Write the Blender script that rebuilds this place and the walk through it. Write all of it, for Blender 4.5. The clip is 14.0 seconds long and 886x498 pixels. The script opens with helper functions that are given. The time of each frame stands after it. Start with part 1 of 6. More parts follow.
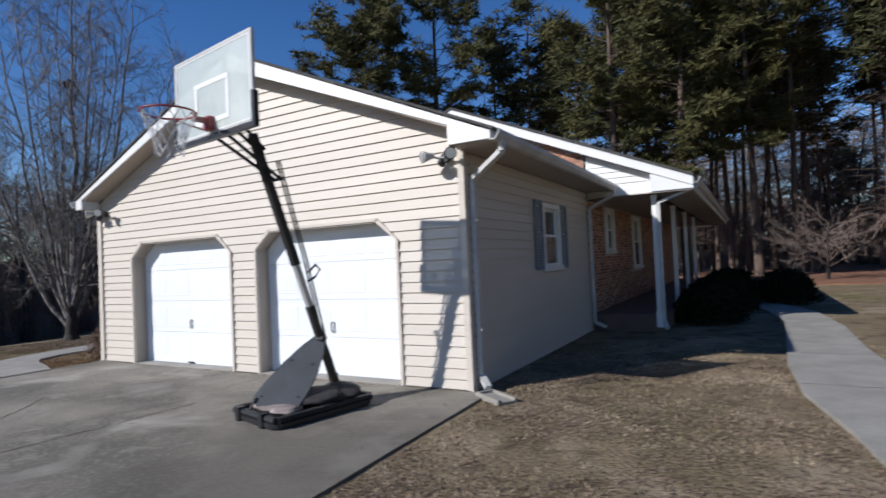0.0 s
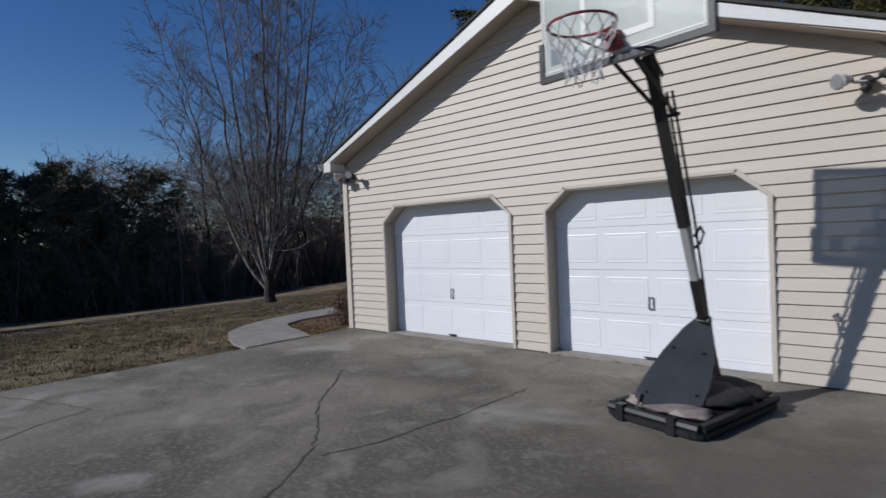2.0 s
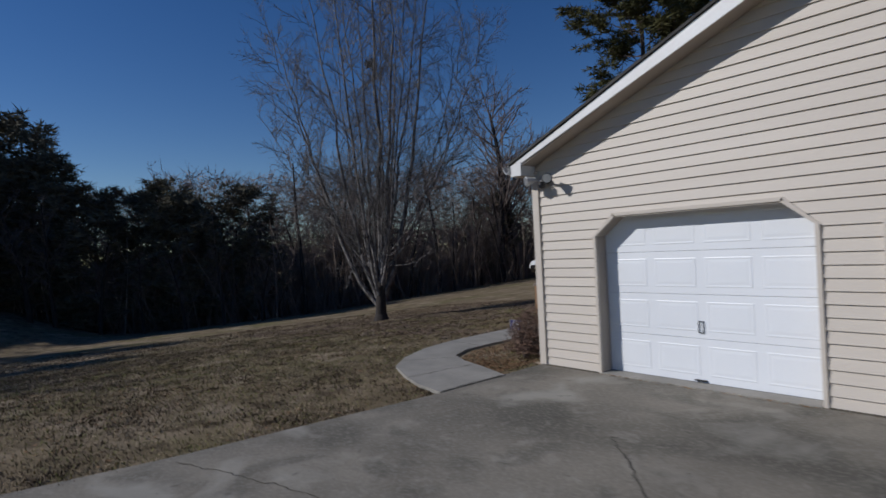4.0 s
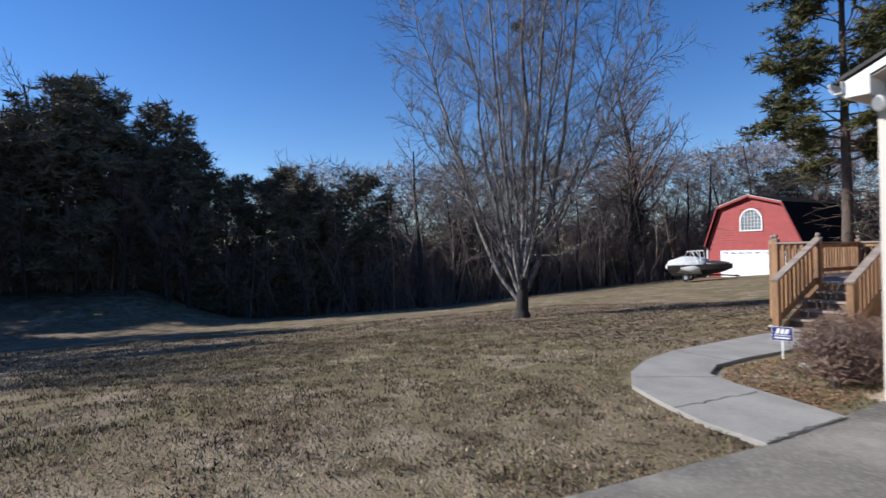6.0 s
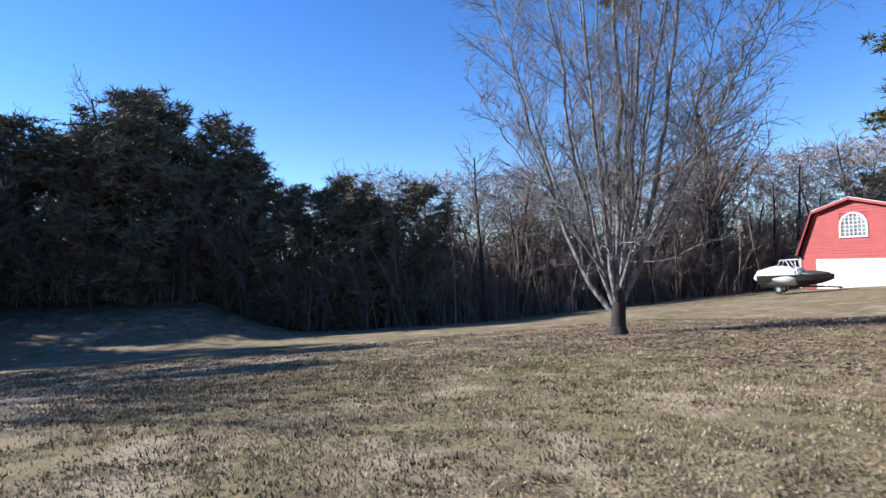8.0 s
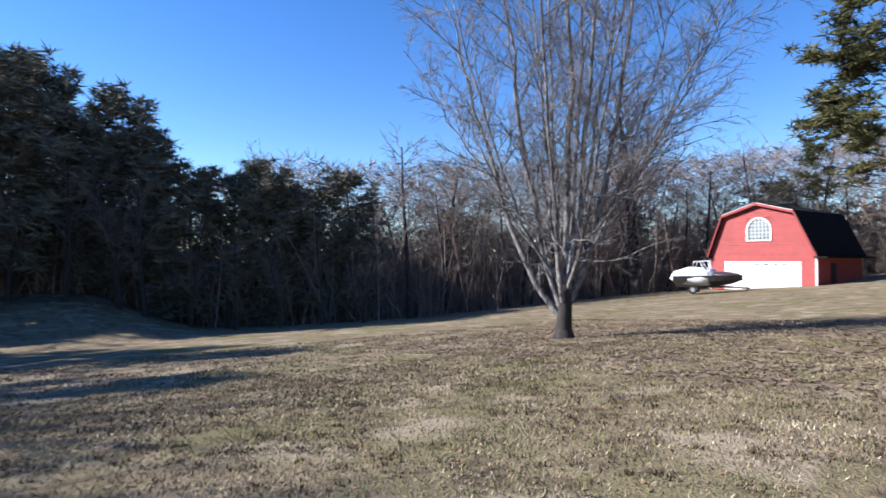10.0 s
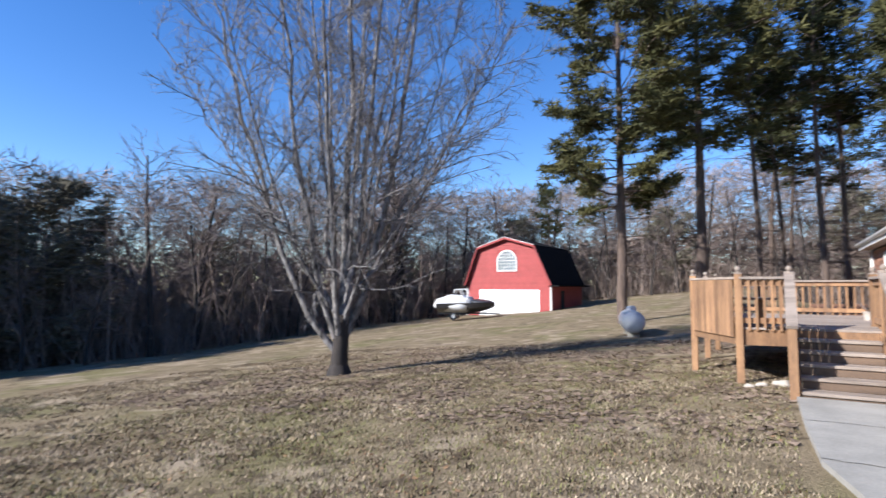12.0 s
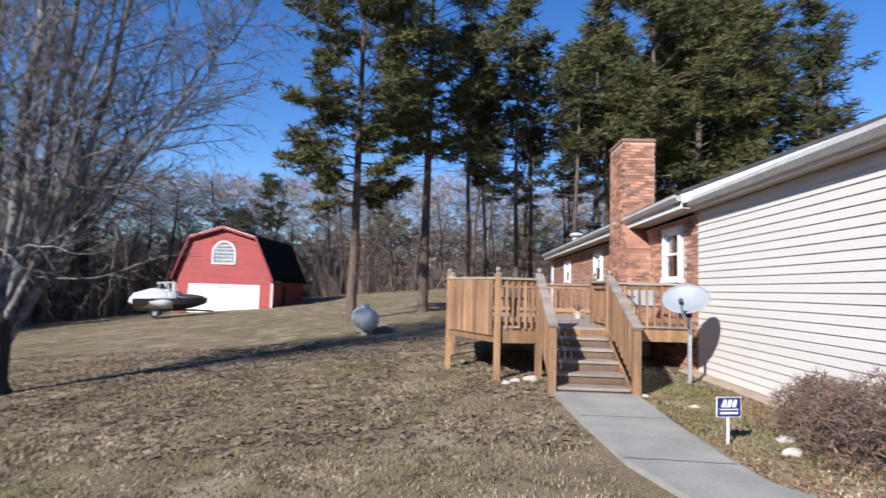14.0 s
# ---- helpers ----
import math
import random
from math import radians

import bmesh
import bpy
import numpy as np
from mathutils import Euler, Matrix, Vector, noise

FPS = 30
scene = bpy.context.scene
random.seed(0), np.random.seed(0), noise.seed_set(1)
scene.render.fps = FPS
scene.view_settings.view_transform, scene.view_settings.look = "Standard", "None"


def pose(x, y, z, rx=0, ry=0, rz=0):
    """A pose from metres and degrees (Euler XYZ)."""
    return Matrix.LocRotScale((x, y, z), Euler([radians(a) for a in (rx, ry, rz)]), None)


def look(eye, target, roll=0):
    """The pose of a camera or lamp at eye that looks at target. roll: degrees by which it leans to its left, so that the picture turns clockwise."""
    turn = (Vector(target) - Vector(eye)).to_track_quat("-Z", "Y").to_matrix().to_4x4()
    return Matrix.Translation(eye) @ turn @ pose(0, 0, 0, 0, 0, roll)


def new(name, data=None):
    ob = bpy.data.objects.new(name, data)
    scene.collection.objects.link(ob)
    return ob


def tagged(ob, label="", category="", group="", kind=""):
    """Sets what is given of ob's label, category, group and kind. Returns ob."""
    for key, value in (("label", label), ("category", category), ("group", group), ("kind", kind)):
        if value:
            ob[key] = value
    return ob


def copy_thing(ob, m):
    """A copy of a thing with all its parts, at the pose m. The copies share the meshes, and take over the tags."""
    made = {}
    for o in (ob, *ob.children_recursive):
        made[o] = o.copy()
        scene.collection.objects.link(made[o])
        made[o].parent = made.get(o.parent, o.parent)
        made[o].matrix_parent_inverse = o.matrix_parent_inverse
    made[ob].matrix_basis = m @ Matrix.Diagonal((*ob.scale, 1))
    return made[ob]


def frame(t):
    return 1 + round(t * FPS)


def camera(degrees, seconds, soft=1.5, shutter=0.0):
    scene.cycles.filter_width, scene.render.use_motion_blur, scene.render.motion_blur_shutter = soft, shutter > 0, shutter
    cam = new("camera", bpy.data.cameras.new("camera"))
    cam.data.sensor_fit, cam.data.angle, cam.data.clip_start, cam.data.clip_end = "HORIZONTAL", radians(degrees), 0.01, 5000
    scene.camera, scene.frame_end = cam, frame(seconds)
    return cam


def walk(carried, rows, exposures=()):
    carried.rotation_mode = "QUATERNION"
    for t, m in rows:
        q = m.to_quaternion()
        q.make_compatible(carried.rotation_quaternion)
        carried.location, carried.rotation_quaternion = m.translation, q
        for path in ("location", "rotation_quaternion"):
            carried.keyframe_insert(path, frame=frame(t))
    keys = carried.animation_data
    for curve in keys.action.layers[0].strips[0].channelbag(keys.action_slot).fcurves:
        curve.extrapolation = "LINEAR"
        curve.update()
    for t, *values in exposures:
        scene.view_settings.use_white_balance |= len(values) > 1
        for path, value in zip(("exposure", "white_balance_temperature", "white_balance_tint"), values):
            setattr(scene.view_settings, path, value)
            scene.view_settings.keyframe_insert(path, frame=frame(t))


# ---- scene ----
cam = camera(78.0, 14.0, shutter=0.45)
PATH = [
    (0, (1.211, -0.312, 1.523), (0.233, 1.432, 1.574), -2.6),
    (0.5, (0.532, -0.453, 1.525), (-0.562, 1.221, 1.556), -3.2),
    (1, (-0.155, -0.591, 1.523), (-1.364, 1.002, 1.521), -2.9),
    (1.5, (-0.848, -0.647, 1.536), (-2.135, 0.883, 1.505), -2.8),
    (2, (-1.497, -0.709, 1.585), (-2.835, 0.776, 1.538), -2.5),
    (2.5, (-2.133, -0.725, 1.634), (-3.489, 0.743, 1.569), -1.4),
    (3, (-2.788, -0.821, 1.703), (-4.187, 0.607, 1.639), -0.0),
    (3.5, (-3.46, -0.907, 1.722), (-4.91, 0.471, 1.694), -1.1),
    (4, (-4.151, -0.956, 1.77), (-5.658, 0.359, 1.774), -2.9),
    (4.2, (-4.44, -0.967, 1.794), (-5.965, 0.328, 1.799), -3.1),
    (6.3, (-7.498, -0.541, 1.391), (-9.241, 0.439, 1.418), -1.2),
    (6.5, (-7.747, -0.504, 1.365), (-9.498, 0.46, 1.406), -1.4),
    (7, (-8.234, -0.495, 1.322), (-10.024, 0.393, 1.398), -1.6),
    (7.2, (-8.449, -0.453, 1.28), (-10.262, 0.388, 1.36), -1.7),
    (9.3, (-10.656, -0.284, 1.346), (-12.43, 0.639, 1.357), 0.2),
    (9.5, (-10.789, -0.215, 1.349), (-12.538, 0.754, 1.38), 0.2),
    (10, (-11.098, -0.077, 1.348), (-12.759, 1.036, 1.385), -0.1),
    (10.5, (-11.393, 0.123, 1.337), (-12.95, 1.379, 1.362), -0.4),
    (11, (-11.712, 0.323, 1.355), (-13.139, 1.723, 1.418), 0.3),
    (11.5, (-12.019, 0.546, 1.337), (-13.277, 2.097, 1.448), 0.3),
    (12, (-12.28, 0.72, 1.356), (-13.335, 2.413, 1.494), 0.1),
    (12.5, (-12.541, 0.847, 1.377), (-13.356, 2.667, 1.527), 0.0),
    (13, (-12.817, 1.03, 1.353), (-13.39, 2.94, 1.505), 0.2),
    (13.5, (-13.118, 1.227, 1.35), (-13.457, 3.192, 1.506), 1.0),
    (14, (-13.369, 1.531, 1.31), (-13.46, 3.523, 1.454), 1.7),
]
walk(cam, [(t, look(eye, target, roll)) for t, eye, target, roll in PATH],
     [(t, stops, 6100, 10) for t, stops in ((0, 0.40), (0.7, 0.06), (1.5, -0.2), (2.5, -0.33), (4, -0.40), (6.3, 0.95), (6.5, 1.05), (7, 1.3), (9.5, 1.5), (12, 1.38), (14, 1.08))])

# sun
SUN = Vector((-1.56, -2.23, 1.64)).normalized()
sun_data = bpy.data.lights.new("sun", "SUN")
sun_data.energy, sun_data.angle, sun_data.color = 3.85, radians(0.53), (1.0, 0.96, 0.91)
sun = new("sun", sun_data)
sun.matrix_world = look(SUN * 60, (0, 0, 0))
world = bpy.data.worlds.new("world")
world.use_nodes = True
scene.world = world
wn = world.node_tree.nodes
sky = wn.new("ShaderNodeTexSky")
sky.sky_type, sky.sun_disc = "NISHITA", False
sky.sun_elevation = math.asin(SUN.z)
sky.sun_rotation = math.atan2(SUN.x, SUN.y)
sky.altitude, sky.air_density, sky.dust_density, sky.ozone_density = 800, 1.0, 0.0, 1.6
deep = wn.new("ShaderNodeHueSaturation")
deep.inputs["Saturation"].default_value = 1.32
deep.inputs["Hue"].default_value = 0.512
world.node_tree.links.new(sky.outputs[0], deep.inputs["Color"])
world.node_tree.links.new(deep.outputs[0], wn["Background"].inputs[0])
wn["Background"].inputs[1].default_value = 0.082
scene.view_settings.exposure = 0.0


# ---- materials ----
def rgb(v):
    return (*v, 1.0)


def mat(name, a, b=None, rough=0.8, scale=6.0, fine=60.0, bump=0.2, metal=0.0, stretch=(1, 1, 1), spec=0.5, rand=0.0, fine_amt=0.35, dist=0.01, island=False):
    """Two-scale noise between colours a and b, with fine relief."""
    m = bpy.data.materials.new(name)
    m.use_nodes = True
    n, l = m.node_tree.nodes, m.node_tree.links
    p = n["Principled BSDF"]
    b = b or tuple(c * 0.8 for c in a)
    co = n.new("ShaderNodeTexCoord")
    mp = n.new("ShaderNodeMapping")
    mp.inputs["Scale"].default_value = stretch
    geo = n.new("ShaderNodeNewGeometry")
    l.new(geo.outputs["Position"], mp.inputs[0])
    n1 = n.new("ShaderNodeTexNoise")
    n1.inputs["Scale"].default_value, n1.inputs["Detail"].default_value = scale, 6
    n2 = n.new("ShaderNodeTexNoise")
    n2.inputs["Scale"].default_value, n2.inputs["Detail"].default_value = fine, 4
    l.new(mp.outputs[0], n1.inputs[0])
    l.new(mp.outputs[0], n2.inputs[0])
    add = n.new("ShaderNodeMix")
    add.inputs[0].default_value = fine_amt
    l.new(n1.outputs[0], add.inputs[2])
    l.new(n2.outputs[0], add.inputs[3])
    ramp = n.new("ShaderNodeMapRange")
    ramp.inputs[1].default_value, ramp.inputs[2].default_value = 0.36, 0.64
    l.new(add.outputs[0], ramp.inputs[0])
    mix = n.new("ShaderNodeMix")
    mix.data_type = "RGBA"
    mix.inputs[6].default_value, mix.inputs[7].default_value = rgb(a), rgb(b)
    l.new(ramp.outputs[0], mix.inputs[0])
    out = mix.outputs[2]
    if rand:
        hsv = n.new("ShaderNodeHueSaturation")
        oi = n.new("ShaderNodeObjectInfo")
        mr = n.new("ShaderNodeMapRange")
        mr.inputs[3].default_value, mr.inputs[4].default_value = 1 - rand, 1 + rand
        l.new(geo.outputs["Random Per Island"] if island else oi.outputs["Random"], mr.inputs[0])
        l.new(mr.outputs[0], hsv.inputs["Value"])
        l.new(out, hsv.inputs["Color"])
        out = hsv.outputs[0]
    l.new(out, p.inputs["Base Color"])
    p.inputs["Roughness"].default_value, p.inputs["Metallic"].default_value = rough, metal
    p.inputs["Specular IOR Level"].default_value = spec
    if bump:
        bp = n.new("ShaderNodeBump")
        bp.inputs["Strength"].default_value, bp.inputs["Distance"].default_value = bump, dist
        l.new(n2.outputs[0], bp.inputs["Height"])
        l.new(bp.outputs[0], p.inputs["Normal"])
    return m


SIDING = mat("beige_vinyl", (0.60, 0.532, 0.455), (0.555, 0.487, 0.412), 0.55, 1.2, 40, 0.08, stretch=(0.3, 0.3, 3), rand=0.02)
# The same beige vinyl, lightened for the sun on the garage's west wall.
SIDING_LIT = mat("beige_vinyl_lit", (0.68, 0.635, 0.575), (0.63, 0.585, 0.525), 0.5, 1.2, 40, 0.08, stretch=(0.3, 0.3, 3), rand=0.02)
SOFFIT = mat("soffit_vinyl", (0.42, 0.36, 0.30), (0.38, 0.32, 0.27), 0.6, 2, 30, 0.05)
WHITE = mat("white_paint", (0.80, 0.79, 0.77), (0.72, 0.70, 0.67), 0.45, 1.5, 30, 0.05)
DOORW = mat("white_steel_door", (0.82, 0.83, 0.85), (0.77, 0.78, 0.80), 0.4, 1.0, 80, 0.05)
GUTTER = mat("gutter_metal", (0.62, 0.60, 0.575), (0.45, 0.435, 0.415), 0.4, 3, 30, 0.03)
SHINGLE = mat("roof_shingle", (0.045, 0.042, 0.04), (0.085, 0.08, 0.075), 0.95, 5, 70, 0.6, stretch=(1, 1, 2))
CONCRETE = mat("drive_concrete", (0.262, 0.232, 0.184), (0.17, 0.15, 0.118), 0.9, 1.1, 30, 0.35, dist=0.006)


def stained(m, tint, scale, lo, hi, amount):
    """Lays worn stains of a size of their own over a material's colour."""
    n, l = m.node_tree.nodes, m.node_tree.links
    p = n["Principled BSDF"]
    old = p.inputs["Base Color"].links[0].from_socket
    g, r, mix = n.new("ShaderNodeTexNoise"), n.new("ShaderNodeMapRange"), n.new("ShaderNodeMix")
    g.inputs["Scale"].default_value, g.inputs["Detail"].default_value, g.inputs["Distortion"].default_value = scale, 9, 0.6
    l.new(n["Geometry"].outputs["Position"], g.inputs[0])
    r.inputs[1].default_value, r.inputs[2].default_value, r.inputs[4].default_value = lo, hi, amount
    l.new(g.outputs[0], r.inputs[0])
    mix.data_type = "RGBA"
    mix.inputs[7].default_value = rgb(tint)
    l.new(r.outputs[0], mix.inputs[0])
    l.new(old, mix.inputs[6])
    l.new(mix.outputs[2], p.inputs["Base Color"])


stained(CONCRETE, (0.075, 0.068, 0.052), 0.42, 0.48, 0.62, 0.75)
stained(CONCRETE, (0.085, 0.078, 0.06), 1.7, 0.54, 0.66, 0.55)
stained(CONCRETE, (0.40, 0.375, 0.32), 1.05, 0.55, 0.68, 0.55)
stained(CONCRETE, (0.42, 0.39, 0.33), 4.0, 0.58, 0.68, 0.22)
stained(CONCRETE, (0.30, 0.275, 0.235), 24.0, 0.50, 0.62, 0.35)
stained(CONCRETE, (0.06, 0.05, 0.04), 6.0, 0.66, 0.72, 0.5)


def stain_or_shade_at(m, tint, x, y, r, amount):
    """One ragged patch about a place: old slab stains, leaf litter and woods-floor shade."""
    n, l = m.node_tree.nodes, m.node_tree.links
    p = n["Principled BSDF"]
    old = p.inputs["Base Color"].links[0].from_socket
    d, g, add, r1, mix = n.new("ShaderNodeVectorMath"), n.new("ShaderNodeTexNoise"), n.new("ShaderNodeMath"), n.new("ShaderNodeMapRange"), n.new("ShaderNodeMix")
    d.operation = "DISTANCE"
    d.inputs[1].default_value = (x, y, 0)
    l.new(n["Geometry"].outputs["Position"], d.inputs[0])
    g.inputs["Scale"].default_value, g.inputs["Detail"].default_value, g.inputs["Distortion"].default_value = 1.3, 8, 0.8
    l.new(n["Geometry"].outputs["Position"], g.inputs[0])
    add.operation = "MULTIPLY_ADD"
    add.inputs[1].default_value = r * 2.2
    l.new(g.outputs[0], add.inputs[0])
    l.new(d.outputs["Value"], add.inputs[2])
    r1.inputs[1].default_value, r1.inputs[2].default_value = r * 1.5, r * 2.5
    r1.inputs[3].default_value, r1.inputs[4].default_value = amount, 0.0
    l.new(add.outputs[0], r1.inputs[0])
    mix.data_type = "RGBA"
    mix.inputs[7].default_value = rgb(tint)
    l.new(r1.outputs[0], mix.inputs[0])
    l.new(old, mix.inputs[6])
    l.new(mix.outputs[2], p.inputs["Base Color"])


stain_or_shade_at(CONCRETE, (0.075, 0.064, 0.050), -1.9, 2.9, 1.9, 0.6)
stain_or_shade_at(CONCRETE, (0.085, 0.074, 0.058), -5.6, 3.9, 1.1, 0.3)
FOOTING = mat("tan_footing", (0.42, 0.33, 0.24), (0.30, 0.23, 0.165), 0.95, 3, 40, 0.4)
WALKCON = mat("walk_concrete", (0.34, 0.315, 0.275), (0.24, 0.225, 0.195), 0.9, 2.2, 40, 0.3, dist=0.005)
CRACK = mat("crack_dirt", (0.06, 0.053, 0.042), (0.12, 0.105, 0.08), 1.0, 8, 60, 0.3)
MORTAR = mat("mortar", (0.60, 0.51, 0.44), (0.48, 0.40, 0.34), 0.95, 8, 90, 0.4)
BRICK = mat("red_brick", (0.49, 0.245, 0.15), (0.26, 0.125, 0.085), 0.9, 2.2, 30, 0.4, rand=0.5, fine_amt=0.5)
PORCH = mat("porch_floor", (0.16, 0.10, 0.08), (0.10, 0.07, 0.06), 0.9, 3, 40, 0.2)
BRICKI = mat("red_brick_wall", (0.49, 0.245, 0.15), (0.26, 0.125, 0.085), 0.9, 2.2, 30, 0.4, rand=0.5, fine_amt=0.5, island=True)
CEDAR = mat("weathered_cedar", (0.36, 0.20, 0.098), (0.15, 0.082, 0.045), 0.85, 2.2, 30, 0.4, stretch=(3, 3, 0.5), rand=0.25)
GREYWOOD = mat("grey_wood", (0.36, 0.29, 0.235), (0.20, 0.155, 0.12), 0.85, 3, 40, 0.3, stretch=(0.5, 3, 3), rand=0.12)
RISER = mat("dark_stained_wood", (0.165, 0.108, 0.070), (0.095, 0.062, 0.042), 0.85, 3, 40, 0.3, stretch=(0.5, 3, 3), rand=0.1)
BLACKM = mat("black_steel", (0.008, 0.008, 0.009), (0.016, 0.015, 0.014), 0.5, 5, 60, 0.05)
BLACKP = mat("black_plastic", (0.012, 0.012, 0.014), (0.020, 0.020, 0.022), 0.45, 5, 60, 0.1)
GREYP = mat("grey_plastic", (0.038, 0.042, 0.048), (0.055, 0.058, 0.064), 0.65, 5, 60, 0.1)
SILVER = mat("galvanised_steel", (0.62, 0.62, 0.62), (0.5, 0.5, 0.5), 0.35, 5, 60, 0.05, metal=0.6)
RED = mat("red_paint", (0.33, 0.03, 0.03), (0.17, 0.03, 0.03), 0.4, 5, 60, 0.05)
NET = mat("white_cord", (0.6, 0.6, 0.6), (0.5, 0.5, 0.52), 0.9, 30, 90, 0.2)
BAG = mat("bag_cloth", (0.34, 0.285, 0.255), (0.15, 0.12, 0.11), 0.8, 6, 40, 0.4)
BAGD = mat("dark_bag_cloth", (0.012, 0.012, 0.015), (0.040, 0.032, 0.030), 0.8, 5, 30, 0.4)
BARK = mat("bark", (0.050, 0.040, 0.035), (0.018, 0.015, 0.013), 0.95, 4, 30, 0.6, stretch=(2, 2, 0.6))
BARKP = mat("pine_bark", (0.15, 0.105, 0.08), (0.07, 0.05, 0.04), 0.95, 3, 22, 0.7, stretch=(2, 2, 0.5))
# Mottled bark; the wide pale-dark contrast includes painted sunlit and shaded patches.
PALEBARK = mat("sun_mottled_bark", (0.30, 0.272, 0.258), (0.024, 0.020, 0.018), 0.9, 5, 12, 0.4, stretch=(2, 2, 0.7))
ROOFBLACK = mat("black_roof", (0.010, 0.010, 0.010), (0.018, 0.017, 0.017), 1.0, 5, 60, 0.4, spec=0.05)
BRUSHF = mat("far_brush", (0.31, 0.238, 0.20), (0.18, 0.138, 0.118), 0.95, 0.25, 10, 0.0, rand=0.35, island=True)
TWIG = mat("twig", (0.19, 0.148, 0.132), (0.115, 0.088, 0.077), 0.95, 3, 30, 0.2)
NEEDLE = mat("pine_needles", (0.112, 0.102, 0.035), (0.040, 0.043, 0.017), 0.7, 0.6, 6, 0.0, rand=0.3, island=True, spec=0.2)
# Pine needles again, with the far stand's shade put into a darker colour.
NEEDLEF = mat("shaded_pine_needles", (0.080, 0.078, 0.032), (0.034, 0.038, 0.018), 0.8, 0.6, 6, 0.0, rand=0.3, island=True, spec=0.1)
# Paler than the pine needles: a veil of haze is put into this colour.
NEEDLED = mat("hazed_needles", (0.175, 0.158, 0.112), (0.095, 0.085, 0.062), 0.8, 0.6, 6, 0.0, rand=0.3, island=True, spec=0.1)
BRUSHM = mat("brush", (0.27, 0.205, 0.17), (0.15, 0.115, 0.095), 0.95, 0.5, 10, 0.2, rand=0.3, island=True)
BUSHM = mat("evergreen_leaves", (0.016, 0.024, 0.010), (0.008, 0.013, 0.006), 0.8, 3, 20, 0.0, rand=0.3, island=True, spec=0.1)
BUSHB = mat("brown_bush", (0.20, 0.12, 0.085), (0.11, 0.07, 0.05), 0.9, 3, 20, 0.0, rand=0.3, island=True)
BARNRED = mat("barn_red", (0.36, 0.05, 0.045), (0.29, 0.04, 0.035), 0.7, 2, 30, 0.1, rand=0.06)
SHUTTER = mat("blue_grey_shutter", (0.20, 0.23, 0.27), (0.17, 0.20, 0.235), 0.6, 3, 30, 0.1)
TANKM = mat("tank_paint", (0.55, 0.55, 0.54), (0.42, 0.42, 0.41), 0.5, 3, 30, 0.1)
DISHM = mat("dish_grey", (0.30, 0.32, 0.34), (0.26, 0.275, 0.29), 0.5, 4, 30, 0.05)
ROCK = mat("pale_rock", (0.5, 0.44, 0.37), (0.35, 0.3, 0.25), 0.9, 8, 50, 0.5)
BLUE = mat("sign_blue", (0.02, 0.025, 0.16), (0.02, 0.02, 0.13), 0.4, 3, 30, 0.0)
HULL = mat("boat_hull_dark", (0.03, 0.03, 0.035), (0.05, 0.05, 0.055), 0.35, 3, 30, 0.0)
COVER = mat("boat_cover", (0.65, 0.65, 0.64), (0.5, 0.5, 0.5), 0.7, 3, 20, 0.3)


def glass_mat(name, tint, rough=0.03):
    m = bpy.data.materials.new(name)
    m.use_nodes = True
    p = m.node_tree.nodes["Principled BSDF"]
    p.inputs["Base Color"].default_value = rgb(tint)
    p.inputs["Roughness"].default_value = rough
    p.inputs["Transmission Weight"].default_value = 1.0
    p.inputs["IOR"].default_value = 1.45
    return m


GLASS = glass_mat("window_glass", (0.9, 0.93, 0.95))
BLIND = mat("sky_tinted_blind", (0.34, 0.40, 0.40), (0.22, 0.27, 0.28), 0.8, 3, 20, 0, stretch=(0.2, 0.2, 4))
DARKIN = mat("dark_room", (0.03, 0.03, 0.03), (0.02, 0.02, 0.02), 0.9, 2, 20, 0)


def board_mat():
    m = mat("clouded_acrylic", (0.72, 0.75, 0.70), (0.60, 0.64, 0.60), 0.25, 2, 9, 0.0)
    n, l = m.node_tree.nodes, m.node_tree.links
    clear, mix = n.new("ShaderNodeBsdfTransparent"), n.new("ShaderNodeMixShader")
    clear.inputs[0].default_value = (0.9, 0.93, 0.92, 1)
    mix.inputs[0].default_value = 0.30
    l.new(n["Principled BSDF"].outputs[0], mix.inputs[1])
    l.new(clear.outputs[0], mix.inputs[2])
    l.new(mix.outputs[0], n["Material Output"].inputs[0])
    return m


ACRYLIC = board_mat()


def grass_mat():
    m = mat("winter_grass", (0.265, 0.203, 0.128), (0.145, 0.112, 0.066), 1.0, 1.3, 38, 0.8, dist=0.03, fine_amt=0.55, spec=0.1)
    n, l = m.node_tree.nodes, m.node_tree.links
    p = n["Principled BSDF"]
    base = p.inputs["Base Color"].links[0].from_socket
    geo = n["Geometry"]
    g = n.new("ShaderNodeTexNoise")
    g.inputs["Scale"].default_value, g.inputs["Detail"].default_value = 0.28, 8
    l.new(geo.outputs["Position"], g.inputs[0])
    r = n.new("ShaderNodeMapRange")
    r.inputs[1].default_value, r.inputs[2].default_value, r.inputs[4].default_value = 0.5, 0.66, 0.6
    l.new(g.outputs[0], r.inputs[0])
    mix = n.new("ShaderNodeMix")
    mix.data_type = "RGBA"
    mix.inputs[7].default_value = (0.135, 0.132, 0.048, 1)
    l.new(r.outputs[0], mix.inputs[0])
    l.new(base, mix.inputs[6])
    l.new(mix.outputs[2], p.inputs["Base Color"])
    return m


